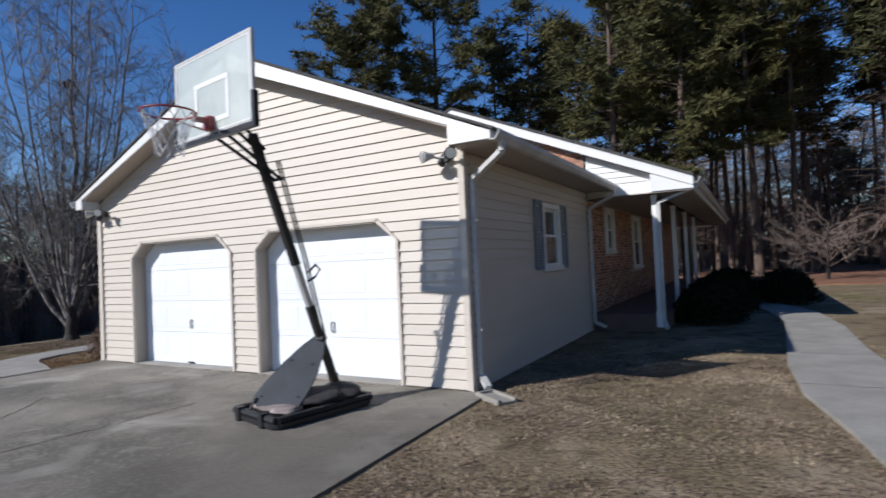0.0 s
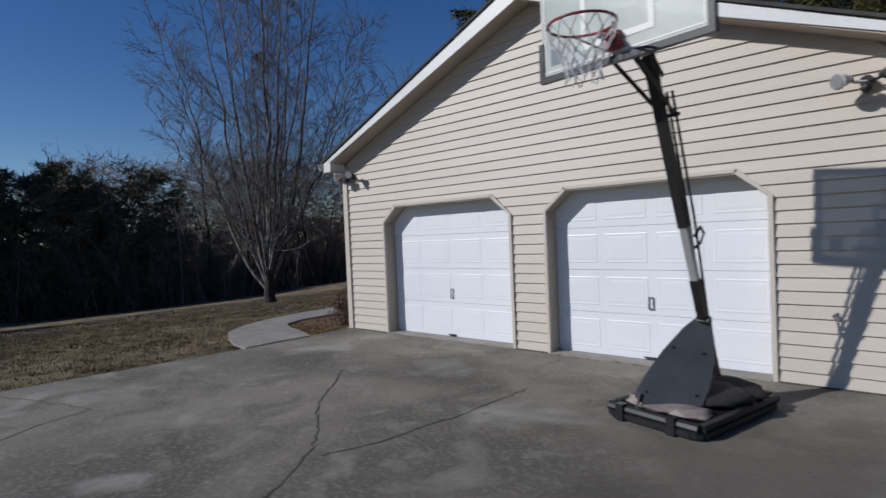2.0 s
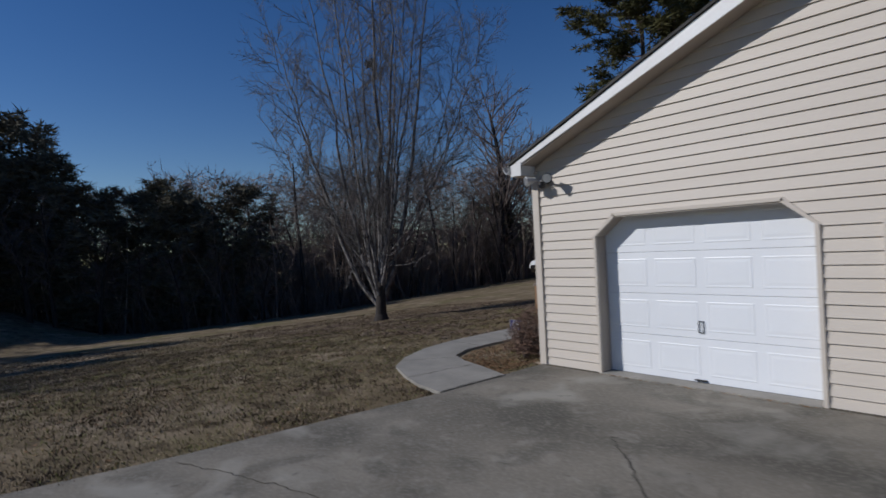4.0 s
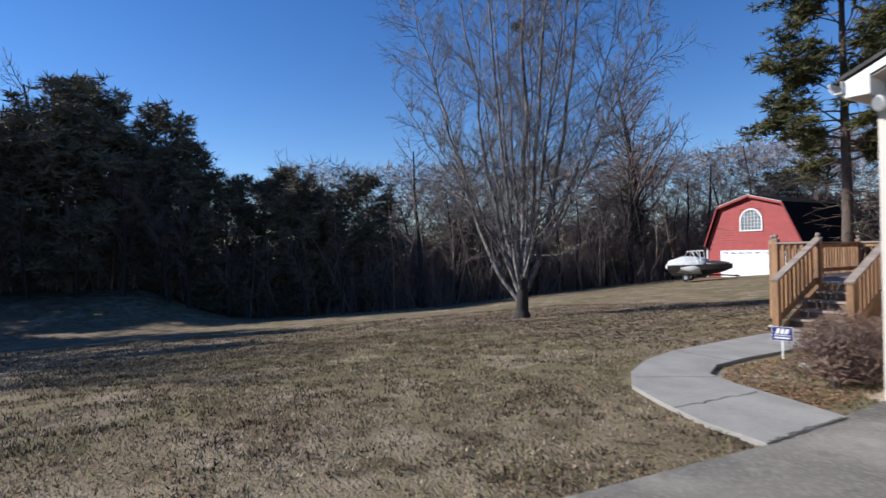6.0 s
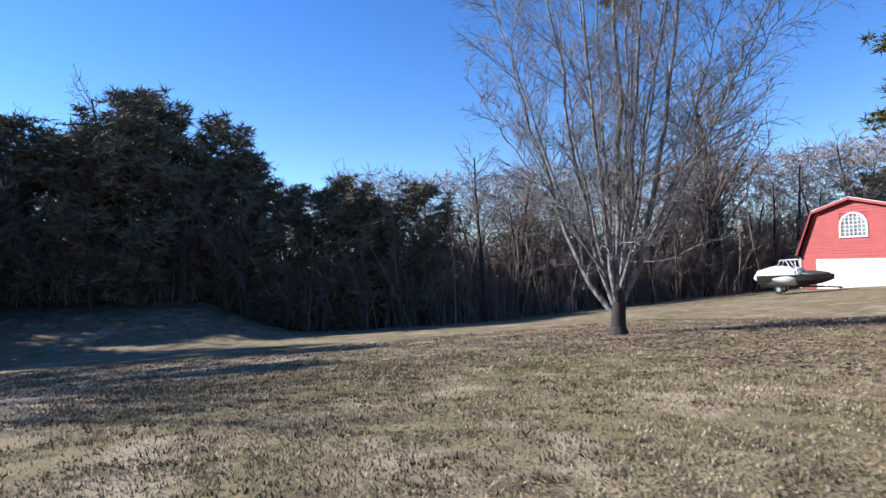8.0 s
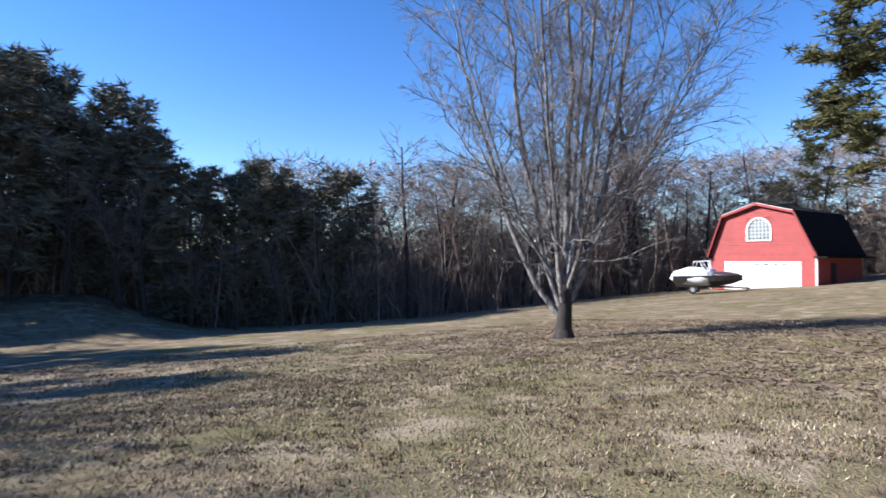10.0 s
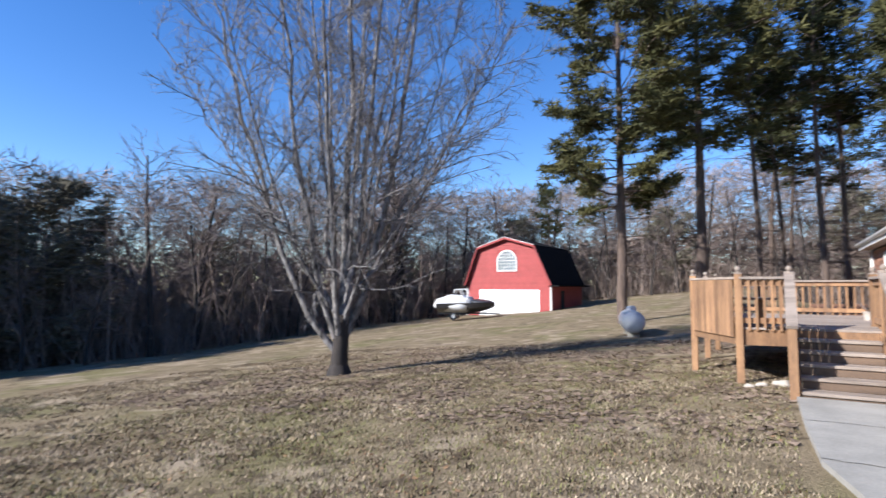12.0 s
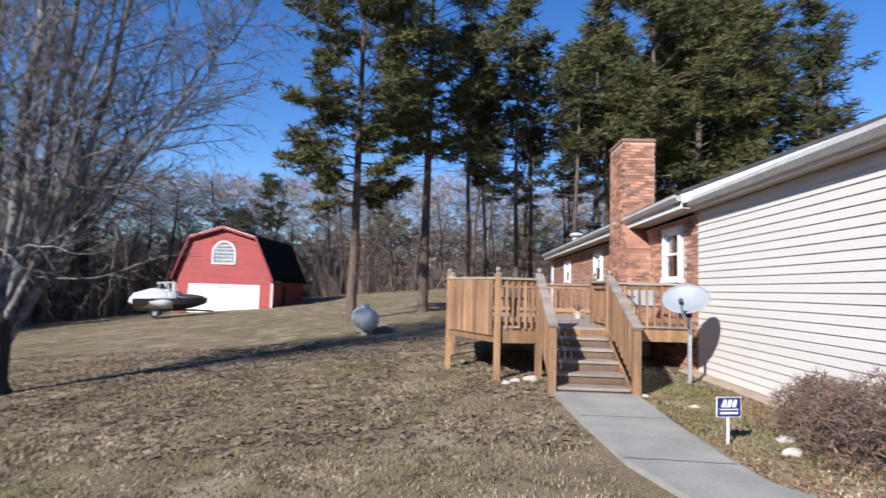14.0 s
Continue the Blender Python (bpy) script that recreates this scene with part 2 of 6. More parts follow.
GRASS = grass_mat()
stained(GRASS, (0.33, 0.26, 0.18), 0.8, 0.52, 0.64, 0.8)
stained(GRASS, (0.085, 0.062, 0.04), 2.4, 0.54, 0.66, 0.8)
BLADE = mat("dead_grass_blades", (0.41, 0.33, 0.225), (0.14, 0.10, 0.065), 1.0, 1.1, 30, 0.0, rand=0.6, island=True, spec=0.1)
LEAF = mat("fallen_leaves", (0.28, 0.17, 0.09), (0.17, 0.10, 0.06), 0.9, 3, 30, 0.0, rand=0.4, island=True, spec=0.1)
# Woods floor on the west bank: brown litter, with its shade in the tint.
stain_or_shade_at(GRASS, (0.060, 0.044, 0.032), -55, -9, 9.5, 0.9)
stain_or_shade_at(GRASS, (0.10, 0.076, 0.058), -20.8, 12.0, 2.6, 0.5)
LITTER = mat("pine_straw", (0.26, 0.115, 0.06), (0.16, 0.08, 0.045), 1.0, 2, 30, 0.5, dist=0.02)


# ---- mesh helpers ----
def mesh_of(name, bm, material):
    me = bpy.data.meshes.new(name)
    bmesh.ops.recalc_face_normals(bm, faces=bm.faces)
    bm.to_mesh(me)
    bm.free()
    me.materials.append(material)
    return me


def part(name, bm, material, parent=None, label="", smooth=False):
    ob = new(name, mesh_of(name, bm, material))
    if smooth:
        ob.data.shade_smooth()
    if parent:
        ob.parent = parent
        ob.matrix_parent_inverse = parent.matrix_world.inverted() if not parent.matrix_world.is_identity else Matrix()
    return tagged(ob, label)


def struct(ob, label="", category=""):
    return tagged(ob, label, category, "", "structure")


def base(name, label, category, group="", kind="", at=(0, 0, 0)):
    ob = new(name)
    ob.location = at
    bpy.context.view_layer.update()
    return tagged(ob, label, category, group, kind)


def box(bm, x0, x1, y0, y1, z0, z1, m=None):
    vs = [bm.verts.new(Vector(c) if m is None else m @ Vector(c)) for c in itertools_product((x0, x1), (y0, y1), (z0, z1))]
    for f in ((0, 1, 3, 2), (4, 6, 7, 5), (0, 4, 5, 1), (2, 3, 7, 6), (0, 2, 6, 4), (1, 5, 7, 3)):
        bm.faces.new([vs[i] for i in f])
    return vs


def itertools_product(a, b, c):
    return [(i, j, k) for i in a for j in b for k in c]


def prism(bm, pts, fn, a, b):
    """A polygon of (u, v) points, extruded from a to b; fn(u, v, w) gives the place."""
    lo = [bm.verts.new(fn(u, v, a)) for u, v in pts]
    hi = [bm.verts.new(fn(u, v, b)) for u, v in pts]
    bm.faces.new(lo)
    bm.faces.new(hi[::-1])
    for i in range(len(pts)):
        j = (i + 1) % len(pts)
        bm.faces.new((lo[i], lo[j], hi[j], hi[i]))


def XZ(u, v, w):
    return Vector((u, w, v))


def YZ(u, v, w):
    return Vector((w, u, v))


def XY(u, v, w):
    return Vector((u, v, w))


def frame_of(d):
    d = d.normalized()
    up = Vector((0, 0, 1)) if abs(d.z) < 0.95 else Vector((1, 0, 0))
    a = d.cross(up).normalized()
    return a, a.cross(d).normalized()


def beam(bm, p, q, w, h):
    """A square timber from p to q, w wide (level) and h deep."""
    p, q = Vector(p), Vector(q)
    a, b = frame_of(q - p)
    vs = [[bm.verts.new(c + a * s * w / 2 + b * t * h / 2) for s, t in ((-1, -1), (1, -1), (1, 1), (-1, 1))] for c in (p, q)]
    bm.faces.new(vs[0])
    bm.faces.new(vs[1][::-1])
    for i in range(4):
        j = (i + 1) % 4
        bm.faces.new((vs[0][i], vs[0][j], vs[1][j], vs[1][i]))


def tube(bm, pts, radii, sides=8, caps=True):
    pts = [Vector(p) for p in pts]
    if not hasattr(radii, "__len__"):
        radii = [radii] * len(pts)
    rings = []
    for i, p in enumerate(pts):
        d = pts[min(i + 1, len(pts) - 1)] - pts[max(i - 1, 0)]
        a, b = frame_of(d)
        rings.append([bm.verts.new(p + (a * math.cos(k * math.tau / sides) + b * math.sin(k * math.tau / sides)) * radii[i]) for k in range(sides)])
    for r, s in zip(rings, rings[1:]):
        for k in range(sides):
            j = (k + 1) % sides
            bm.faces.new((r[k], r[j], s[j], s[k]))
    if caps:
        bm.faces.new(rings[0][::-1])
        bm.faces.new(rings[-1])


def blob(bm, c, r, seed=0, rough=0.15, sub=2):
    """A rounded lump with an uneven surface; r is its three half sizes."""
    made = bmesh.ops.create_icosphere(bm, subdivisions=sub, radius=1)
    for v in made["verts"]:
        k = 1 + rough * noise.noise(v.co * 1.6 + Vector((seed, seed * 2.1, 0)))
        v.co = Vector((c[0] + v.co.x * r[0] * k, c[1] + v.co.y * r[1] * k, c[2] + v.co.z * r[2] * k))


def bevelled(bm, width, segs=2):
    bmesh.ops.bevel(bm, geom=list(bm.edges), offset=width, segments=segs, affect="EDGES")


# ---- the land ----
def smooth01(v):
    v = min(1.0, max(0.0, v))
    return v * v * (3 - 2 * v)


def land(x, y):
    u = -x - 11.6
    fall = 0.0 if u <= 0 else 0.088 * (u - 1.2 * (1 - math.exp(-u / 1.2)))
    fall = min(fall, 3.3)
    rise = 0.04 * max(0.0, min(y, 70) - 20) * smooth01((-x - 10) / 6)
    bank = 2.9 * smooth01((-x - 37) / 17) * smooth01((8 - y) / 9)
    bumps = 0.03 * noise.noise(Vector((x * 0.35, y * 0.35, 0))) * smooth01(abs(u) / 4)
    return -0.03 - fall + rise + bank + bumps


def axis(lo, hi, near_lo, near_hi, step, far):
    vals = list(np.arange(near_lo, near_hi, step))
    a, s = near_hi, step
    while a < hi:
        vals.append(a)
        s = min(s * 1.25, far)
        a += s
    vals.append(hi)
    a, s = near_lo, step
    while a > lo:
        s = min(s * 1.25, far)
        a -= s
        vals.append(max(a, lo))
    return sorted(set(round(float(v), 3) for v in vals))


def make_ground():
    xs, ys = axis(-420, 420, -32, 8, 0.8, 40), axis(-420, 420, -6, 30, 0.8, 40)
    verts = [(x, y, land(x, y)) for y in ys for x in xs]
    w = len(xs)
    faces = [(j * w + i, j * w + i + 1, (j + 1) * w + i + 1, (j + 1) * w + i) for j in range(len(ys) - 1) for i in range(w - 1)]
    me = bpy.data.meshes.new("ground")
    me.from_pydata(verts, [], faces)
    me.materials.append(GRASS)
    me.shade_smooth()
    return struct(new("ground", me), "dormant tan lawn with greener patches and thin shadows", "lawn")


make_ground()


def slab(name, pts, material, top, thick, label, category):
    bm = bmesh.new()
    prism(bm, pts, XY, top - thick, top)
    return struct(part(name, bm, material), label, category)


slab("driveway", [(-9.40, 5.46), (-9.36, 3.4), (-9.62, 0.44), (-9.83, -0.9), (-10.6, -6.0), (-11.0, -9.0), (-2.2, -9.0), (-1.55, 0.5), (-1.42, 2.44), (-1.48, 4.9), (-1.5, 5.46)],
     CONCRETE, 0.0, 0.14, "grey stained concrete driveway with dark cracks", "driveway")
slab("garage_floor", [(-9.3, 5.70), (-9.3, 11.0), (-1.8, 11.0), (-1.8, 5.70)], CONCRETE, -0.004, 0.1, "plain concrete garage floor", "floor")

slab("walk_left", [(-9.36, 3.42), (-9.9, 3.5), (-10.5, 3.72), (-11.08, 4.0), (-11.52, 4.5), (-11.88, 5.2), (-12.08, 6.0), (-12.15, 7.2), (-12.2, 8.86), (-11.12, 8.86), (-11.2, 7.4), (-11.23, 6.3),
                   (-11.18, 5.62), (-10.95, 5.14), (-10.5, 4.92), (-9.95, 4.78), (-9.34, 4.58)], WALKCON, 0.012, 0.12, "pale curving concrete walk to the deck stairs", "path")
slab("walk_right", [(2.3, 1.5), (2.05, 3.6), (1.86, 5.2), (1.62, 6.5), (1.56, 8.2), (1.66, 10.5), (1.75, 13.0), (1.45, 15.5), (0.6, 17.2), (0.6, 18.4), (1.9, 17.0), (2.5, 14.8), (2.68, 12.2), (2.62, 9.8), (2.66, 8.2), (2.8, 6.6), (3.1, 5.0), (3.35, 3.2), (3.5, 1.5)],
     WALKCON, 0.012, 0.12, "pale curving concrete walk to the front porch", "path")

# ---- garage ----
GX0, GX1, GY0, GY1 = -9.37, -1.73, 5.48, 11.2
RX, RZ = -5.37, 4.735         # ridge
EL, ER, EZ = -9.55, -1.20, 2.95  # eaves
DOORS = ((-8.36, -5.83), (-5.24, -2.72))
DZ, CH, CW = 2.10, 0.25, 0.30   # door height, chamfer height and width
STEP = 0.1306


def slope_z(x):
    return RZ - (RZ - EZ) / (RX - EL) * (RX - x) if x < RX else RZ - (RZ - EZ) / (ER - RX) * (x - RX)


garage = base("garage", "beige vinyl-sided double garage with a low gable roof", "garage", at=(-5.5, 5.6, 0))


def garage_walls():
    def one(make):
        bm = bmesh.new()
        make(bm)
        struct(part("wall", bm, SOFFIT, garage))
    for x0, x1 in ((GX0, DOORS[0][0]), (DOORS[0][1], DOORS[1][0]), (DOORS[1][1], GX1)):
        one(lambda bm: box(bm, x0, x1, 5.495, 5.70, -0.05, DZ))
    for a, b in DOORS:
        one(lambda bm: prism(bm, [(a, DZ), (a, DZ - CH), (a + CW, DZ)], XZ, 5.495, 5.70))
        one(lambda bm: prism(bm, [(b, DZ), (b - CW, DZ), (b, DZ - CH)], XZ, 5.495, 5.70))
    one(lambda bm: prism(bm, [(GX0, DZ), (GX1, DZ), (GX1, slope_z(GX1) - 0.08), (RX, RZ - 0.1), (GX0, slope_z(GX0) - 0.08)], XZ, 5.495, 5.70))
    one(lambda bm: box(bm, GX0 + 0.012, GX0 + 0.16, 5.70, GY1 - 0.004, -0.05, 2.79))
    for q in ((5.70, 8.22, -0.05, 2.85), (9.14, GY1 - 0.004, -0.05, 2.85), (8.22, 9.14, -0.05, 1.36), (8.22, 9.14, 2.44, 2.85)):
        one(lambda bm: box(bm, GX1 - 0.16, GX1 - 0.012, *q))
    one(lambda bm: box(bm, GX0 + 0.16, GX1 - 0.16, GY1 - 0.15, GY1 - 0.01, 0, 2.8))


garage_walls()


def board(bm, u0b, u1b, u0t, u1t, z0, z1, place):
    """One lap of siding: its foot stands proud of its head."""
    q = [place(u0b, 0.025, z0), place(u1b, 0.025, z0), place(u1t, 0.004, z1), place(u0t, 0.004, z1),
         place(u0b, 0.0, z0), place(u1b, 0.0, z0), place(u1t, 0.0, z1), place(u0t, 0.0, z1)]
    v = [bm.verts.new(p) for p in q]
    for f in ((0, 1, 2, 3), (4, 7, 6, 5), (0, 4, 5, 1), (1, 5, 6, 2), (2, 6, 7, 3), (3, 7, 4, 0)):
        bm.faces.new([v[i] for i in f])


def jamb_x(z, side, k):
    a, b = DOORS[k]
    off = max(0.0, (z - (DZ - CH)) / CH * CW)
    return (a + off - 0.045) if side == 0 else (b - off + 0.045)


def front_siding():
    place = lambda u, v, z: Vector((u, 5.493 - v, z))
    z = -0.004
    while z < RZ - 0.15:
        t = min(z + STEP, RZ - 0.12)
        cuts = []
        if t <= DZ + 0.06:
            c = lambda zz, s, k: jamb_x(min(zz, DZ), s, k)
            cuts = [(GX0, GX0, c(z, 0, 0), c(t, 0, 0)), (c(z, 1, 0), c(t, 1, 0), c(z, 0, 1), c(t, 0, 1)), (c(z, 1, 1), c(t, 1, 1), GX1, GX1)]
        else:
            def lim(zz):
                if zz < EZ - 0.1:
                    return GX0, GX1
                k = (zz + 0.1 - EZ) / (RZ - EZ)
                return max(GX0, EL + (RX - EL) * k), min(GX1, ER - (ER - RX) * k)
            (a, b), (c2, d) = lim(z), lim(t)
            cuts = [(a, c2, b, d)]
        for a, a2, b, b2 in cuts:
            bm = bmesh.new()
            board(bm, a, b, a2, b2, z, t, place)
            part("board", bm, SIDING, garage)
        z += STEP


def side_siding():
    for x, m, material in ((GX0, -1, SIDING_LIT), (GX1, 1, SIDING)):
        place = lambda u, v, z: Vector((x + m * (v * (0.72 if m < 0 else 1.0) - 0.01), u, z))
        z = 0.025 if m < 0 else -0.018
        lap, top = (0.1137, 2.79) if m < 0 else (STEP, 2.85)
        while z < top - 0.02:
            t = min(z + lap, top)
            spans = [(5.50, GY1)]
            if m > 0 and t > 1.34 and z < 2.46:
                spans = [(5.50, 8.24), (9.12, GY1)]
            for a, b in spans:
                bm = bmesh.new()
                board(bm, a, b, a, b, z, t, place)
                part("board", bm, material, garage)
            z += lap


def garage_trim():
    for x in (GX0, GX1):
        bm = bmesh.new()
        x0, x1 = (x - 0.036, x + 0.075) if x == GX0 else (x - 0.045, x + 0.036)
        box(bm, x0, x1, 5.446, 5.49, 0.0, 2.86)
        box(bm, x - 0.034 if x == GX0 else x + 0.011, x - 0.011 if x == GX0 else x + 0.034, 5.452, 5.55, 0.0, 2.76)
        part("corner_post", bm, SIDING, garage, "beige vinyl corner post")
    for a, b in DOORS:
        bm = bmesh.new()
        w, y0, y1 = 0.045, 5.45, 5.70
        box(bm, a - w, a - 0.002, y0, 5.494, 0, DZ - CH)
        box(bm, b + 0.002, b + w, y0, 5.494, 0, DZ - CH)
        prism(bm, [(a - w, DZ - CH), (a, DZ - CH), (a + CW, DZ), (a + CW - 0.03, DZ + w)], XZ, y0, 5.494)
        prism(bm, [(b + w, DZ - CH), (b - CW + 0.03, DZ + w), (b - CW, DZ), (b, DZ - CH)], XZ, y0, 5.494)
        box(bm, a + CW - 0.03, b - CW + 0.03, y0, 5.494, DZ + 0.002, DZ + w)
        part("door_casing", bm, SIDING, garage, "beige casing round the garage door")
    for x0, x1 in ((GX0, DOORS[0][0] - 0.05), (DOORS[0][1] + 0.05, DOORS[1][0] - 0.05), (DOORS[1][1] + 0.05, GX1)):
        bm = bmesh.new()
        box(bm, x0, x1, 5.435, 5.468, -0.02, 0.010)
        part("base_strip", bm, CRACK, garage, "dark dirt line at the foot of the wall")
    for a, b in DOORS:
        bm = bmesh.new()
        box(bm, a + 0.002, b - 0.002, 5.415, 5.672, -0.02, 0.014)
        part("door_sill", bm, WALKCON, garage, "pale worn concrete sill")


def garage_door(a, b, n):
    d = base("garage_door", "white steel sectional garage door with raised panels, closed", "garage door", "garage doors", at=((a + b) / 2, 5.70, 0))
    h = (DZ + 0.04) / 4
    y = 5.70
    for i in range(4):
        z0, z1 = i * h + 0.010, (i + 1) * h + 0.006
        bm = bmesh.new()
        box(bm, a - 0.04, b + 0.04, y, y + 0.045, z0, z1)
        s = part("section", bm, DOORW, d)
        w = (b - a) / 4
        for k in range(4):
            x0, x1 = a + k * w + 0.06, a + (k + 1) * w - 0.05
            bm = bmesh.new()
            lo, hi = z0 + 0.085, z1 - 0.085
            o = [(x0, lo), (x1, lo), (x1, hi), (x0, hi)]
            c1, c2, c3 = 0.0, 0.022, 0.05
            rings = []
            for inset, out in ((0, 0.0), (c1 + 0.010, 0.0030), (c2 + 0.008, 0.0008), (c3 + 0.012, 0.0030)):
                rings.append([bm.verts.new((px + (inset if px == x0 else -inset), y - 0.001 - out, pz + (inset if pz == lo else -inset))) for px, pz in o])
            for r, q in zip(rings, rings[1:]):
                for e in range(4):
                    bm.faces.new((r[e], r[(e + 1) % 4], q[(e + 1) % 4], q[e]))
            bm.faces.new(rings[-1])
            part("panel", bm, DOORW, s)
    cx = (-7.11, -4.00)[n]
    bm = bmesh.new()
    for x in (cx - 0.027, cx + 0.027):
        box(bm, x - 0.0045, x + 0.0045, y - 0.018, y - 0.010, 0.62, 0.75)
    box(bm, cx - 0.031, cx + 0.031, y - 0.020, y - 0.010, 0.75, 0.758)
    box(bm, cx - 0.031, cx + 0.031, y - 0.020, y - 0.010, 0.612, 0.62)
    part("handle", bm, GREYP, d, "small grey metal lift handle")
    bm = bmesh.new()
    box(bm, cx - 0.10, cx + 0.04, y - 0.03, y - 0.001, 0.03, 0.045)
    part("foot_pull", bm, BLACKM, d)
    bm = bmesh.new()
    box(bm, a, b, y - 0.02, y + 0.03, 0.001, 0.012)
    part("bottom_seal", bm, BLACKP, d, "black rubber seal")


for k, (a, b) in enumerate(DOORS):
    garage_door(a, b, k)
garage_trim()


def roof_slab(name, pts_fn, y0, y1, material, parent, label=""):
    bm = bmesh.new()
    prism(bm, pts_fn, XZ, y0, y1)
    return part(name, bm, material, parent, label)


def garage_roof():
    t = 0.035
    struct(roof_slab("roof", [(EL - 0.04, EZ + 0.005), (RX, RZ + 0.025), (RX, RZ + 0.025 + t), (EL - 0.05, EZ + t)], 5.13, GY1 + 0.02, SHINGLE, garage, "dark asphalt shingles"))
    struct(roof_slab("roof", [(RX, RZ + 0.025), (ER + 0.04, EZ + 0.005), (ER + 0.05, EZ + t), (RX, RZ + 0.025 + t)], 5.13, GY1 + 0.02, SHINGLE, garage, "dark asphalt shingles"))
    d = 0.21
    for e in (EL, ER):
        bm = bmesh.new()
        prism(bm, [(e, EZ), (RX, RZ + 0.02), (RX, RZ - d), (e, EZ - 0.06)] if e < RX else [(RX, RZ + 0.02), (e, EZ), (e, EZ - 0.06), (RX, RZ - d)], XZ, 5.155, 5.175)
        part("rake_board", bm, WHITE, garage, "white metal-wrapped rake board")
        bm = bmesh.new()
        s = 1 if e < RX else -1
        prism(bm, [(e + 0.05 * s, EZ - 0.07), (RX, RZ - d + 0.03), (RX, RZ - d + 0.05), (e + 0.05 * s, EZ - 0.05)][::s], XZ, 5.176, 5.47)
        part("soffit", bm, SOFFIT, garage, "brown-beige vinyl soffit")
        # boxed return at the eave
        wx = GX0 if e < RX else GX1
        bm = bmesh.new()
        top = slope_z(wx) - 0.02
        prism(bm, [(e, 2.865), (wx, 2.865), (wx, top), (e, EZ)] if e > RX else [(wx + 0.02, 2.795), (e, 2.80), (e, EZ), (wx + 0.02, top)], XZ, 5.150, 5.47)
        part("eave_return", bm, WHITE, garage, "white boxed eave return")
        bm = bmesh.new()
        x0, x1 = sorted((e - 0.02 * s * -1, wx))
        sz = 2.79 if s > 0 else 2.855
        box(bm, x0, x1, 5.17, GY1, sz, sz + 0.015)
        part("soffit", bm, SOFFIT, garage, "brown-beige vinyl soffit")
        bm = bmesh.new()
        x0, x1 = sorted((e, e + 0.02 * s))
        box(bm, x0, x1, 5.16, GY1, sz + 0.002, EZ - 0.01)
        part("fascia", bm, WHITE, garage)
        # gutter: a thin trough
        bm = bmesh.new()
        o = -s
        prof = [(e + o * 0.005, 2.955), (e + o * 0.005, 2.84), (e + o * 0.07, 2.84), (e + o * 0.115, 2.90), (e + o * 0.115, 2.955), (e + o * 0.105, 2.955), (e + o * 0.105, 2.905), (e + o * 0.065, 2.85), (e + o * 0.012, 2.85), (e + o * 0.012, 2.955)]
        prism(bm, prof, XZ, 5.12, GY1 + 0.0)
        part("gutter", bm, GUTTER, garage, "white metal gutter with dark streaks")


garage_roof()


def downspout(x, y, label, out, z_top=2.84, start=None, kick=(0, -1)):
    g = base("downspout", label, "downspout", "downspouts", at=(x, y, 0))
    bm = bmesh.new()
    p = [start, (start[0], start[1], z_top - 0.10), (x, y, z_top - 0.33), (x, y, 0.16), (x + kick[0] * 0.22, y + kick[1] * 0.22, 0.06)]
    for a, b in zip(p, p[1:]):
        beam(bm, a, b, 0.075, 0.055)
    part("pipe", bm, GUTTER, g)
    for z in (0.7, 2.0):
        bm = bmesh.new()
        box(bm, x - 0.05, x + 0.05, y - 0.04, y + 0.04, z, z + 0.025)
        part("strap", bm, GUTTER, g)
    return g


downspout(-1.655, 5.60, "white metal downspout at the garage corner", 1, start=(-1.13, 5.30, 2.86), kick=(0.7, -0.7))
downspout(-1.655, 11.10, "white metal downspout beside the porch", 1, start=(-1.13, 11.0, 2.86), kick=(1, 0))


def splash_block(x, y):
    bm = bmesh.new()
    box(bm, 0, 0.45, -0.10, 0.10, 0.0, 0.04)
    box(bm, 0, 0.45, -0.12, -0.09, 0.0, 0.07)
    box(bm, 0, 0.45, 0.09, 0.12, 0.0, 0.07)
    box(bm, -0.04, 0.0, -0.12, 0.12, 0.0, 0.07)
    ob = part("splash_block", bm, WALKCON)
    ob.matrix_world = pose(x, y, -0.03, 0, 0, -35)
    tagged(ob, "grey concrete splash block under the corner downspout", "splash block")


splash_block(-1.50, 5.38)


def floodlight(x, z, m):
    g = base("floodlight", "twin-lamp floodlight with a motion sensor under the eave", "floodlight", "floodlights", at=(x, 5.44, z))
    bm = bmesh.new()
    tube(bm, [(x, 5.46, z), (x, 5.40, z)], 0.055, 12)
    part("mount", bm, BLACKP, g)
    for s in (-1, 1):
        bm = bmesh.new()
        c = Vector((x + s * 0.13, 5.30, z + 0.02))
        aim = Vector((s * 0.5, -0.75, -0.15)).normalized()
        tube(bm, [(x, 5.41, z), (x + s * 0.08, 5.36, z), c], 0.014, 6)
        tube(bm, [c - aim * 0.04, c + aim * 0.02, c + aim * 0.11, c + aim * 0.115], [0.03, 0.045, 0.075, 0.07], 14)
        lamp = part("lamp", bm, BLACKP if s == m else GUTTER, g, "small swivel floodlight lamp")
        bm = bmesh.new()
        tube(bm, [c + aim * 0.117, c + aim * 0.123], 0.062, 14)
        part("lens", bm, SILVER, lamp, "glassy lens")
    bm = bmesh.new()
    blob(bm, (x, 5.33, z - 0.07), (0.045, 0.06, 0.055), 1, 0.0)
    part("sensor", bm, BLACKP, g, "dark motion sensor")


floodlight(-1.92, 2.78, 1)
floodlight(-9.12, 2.70, 1)


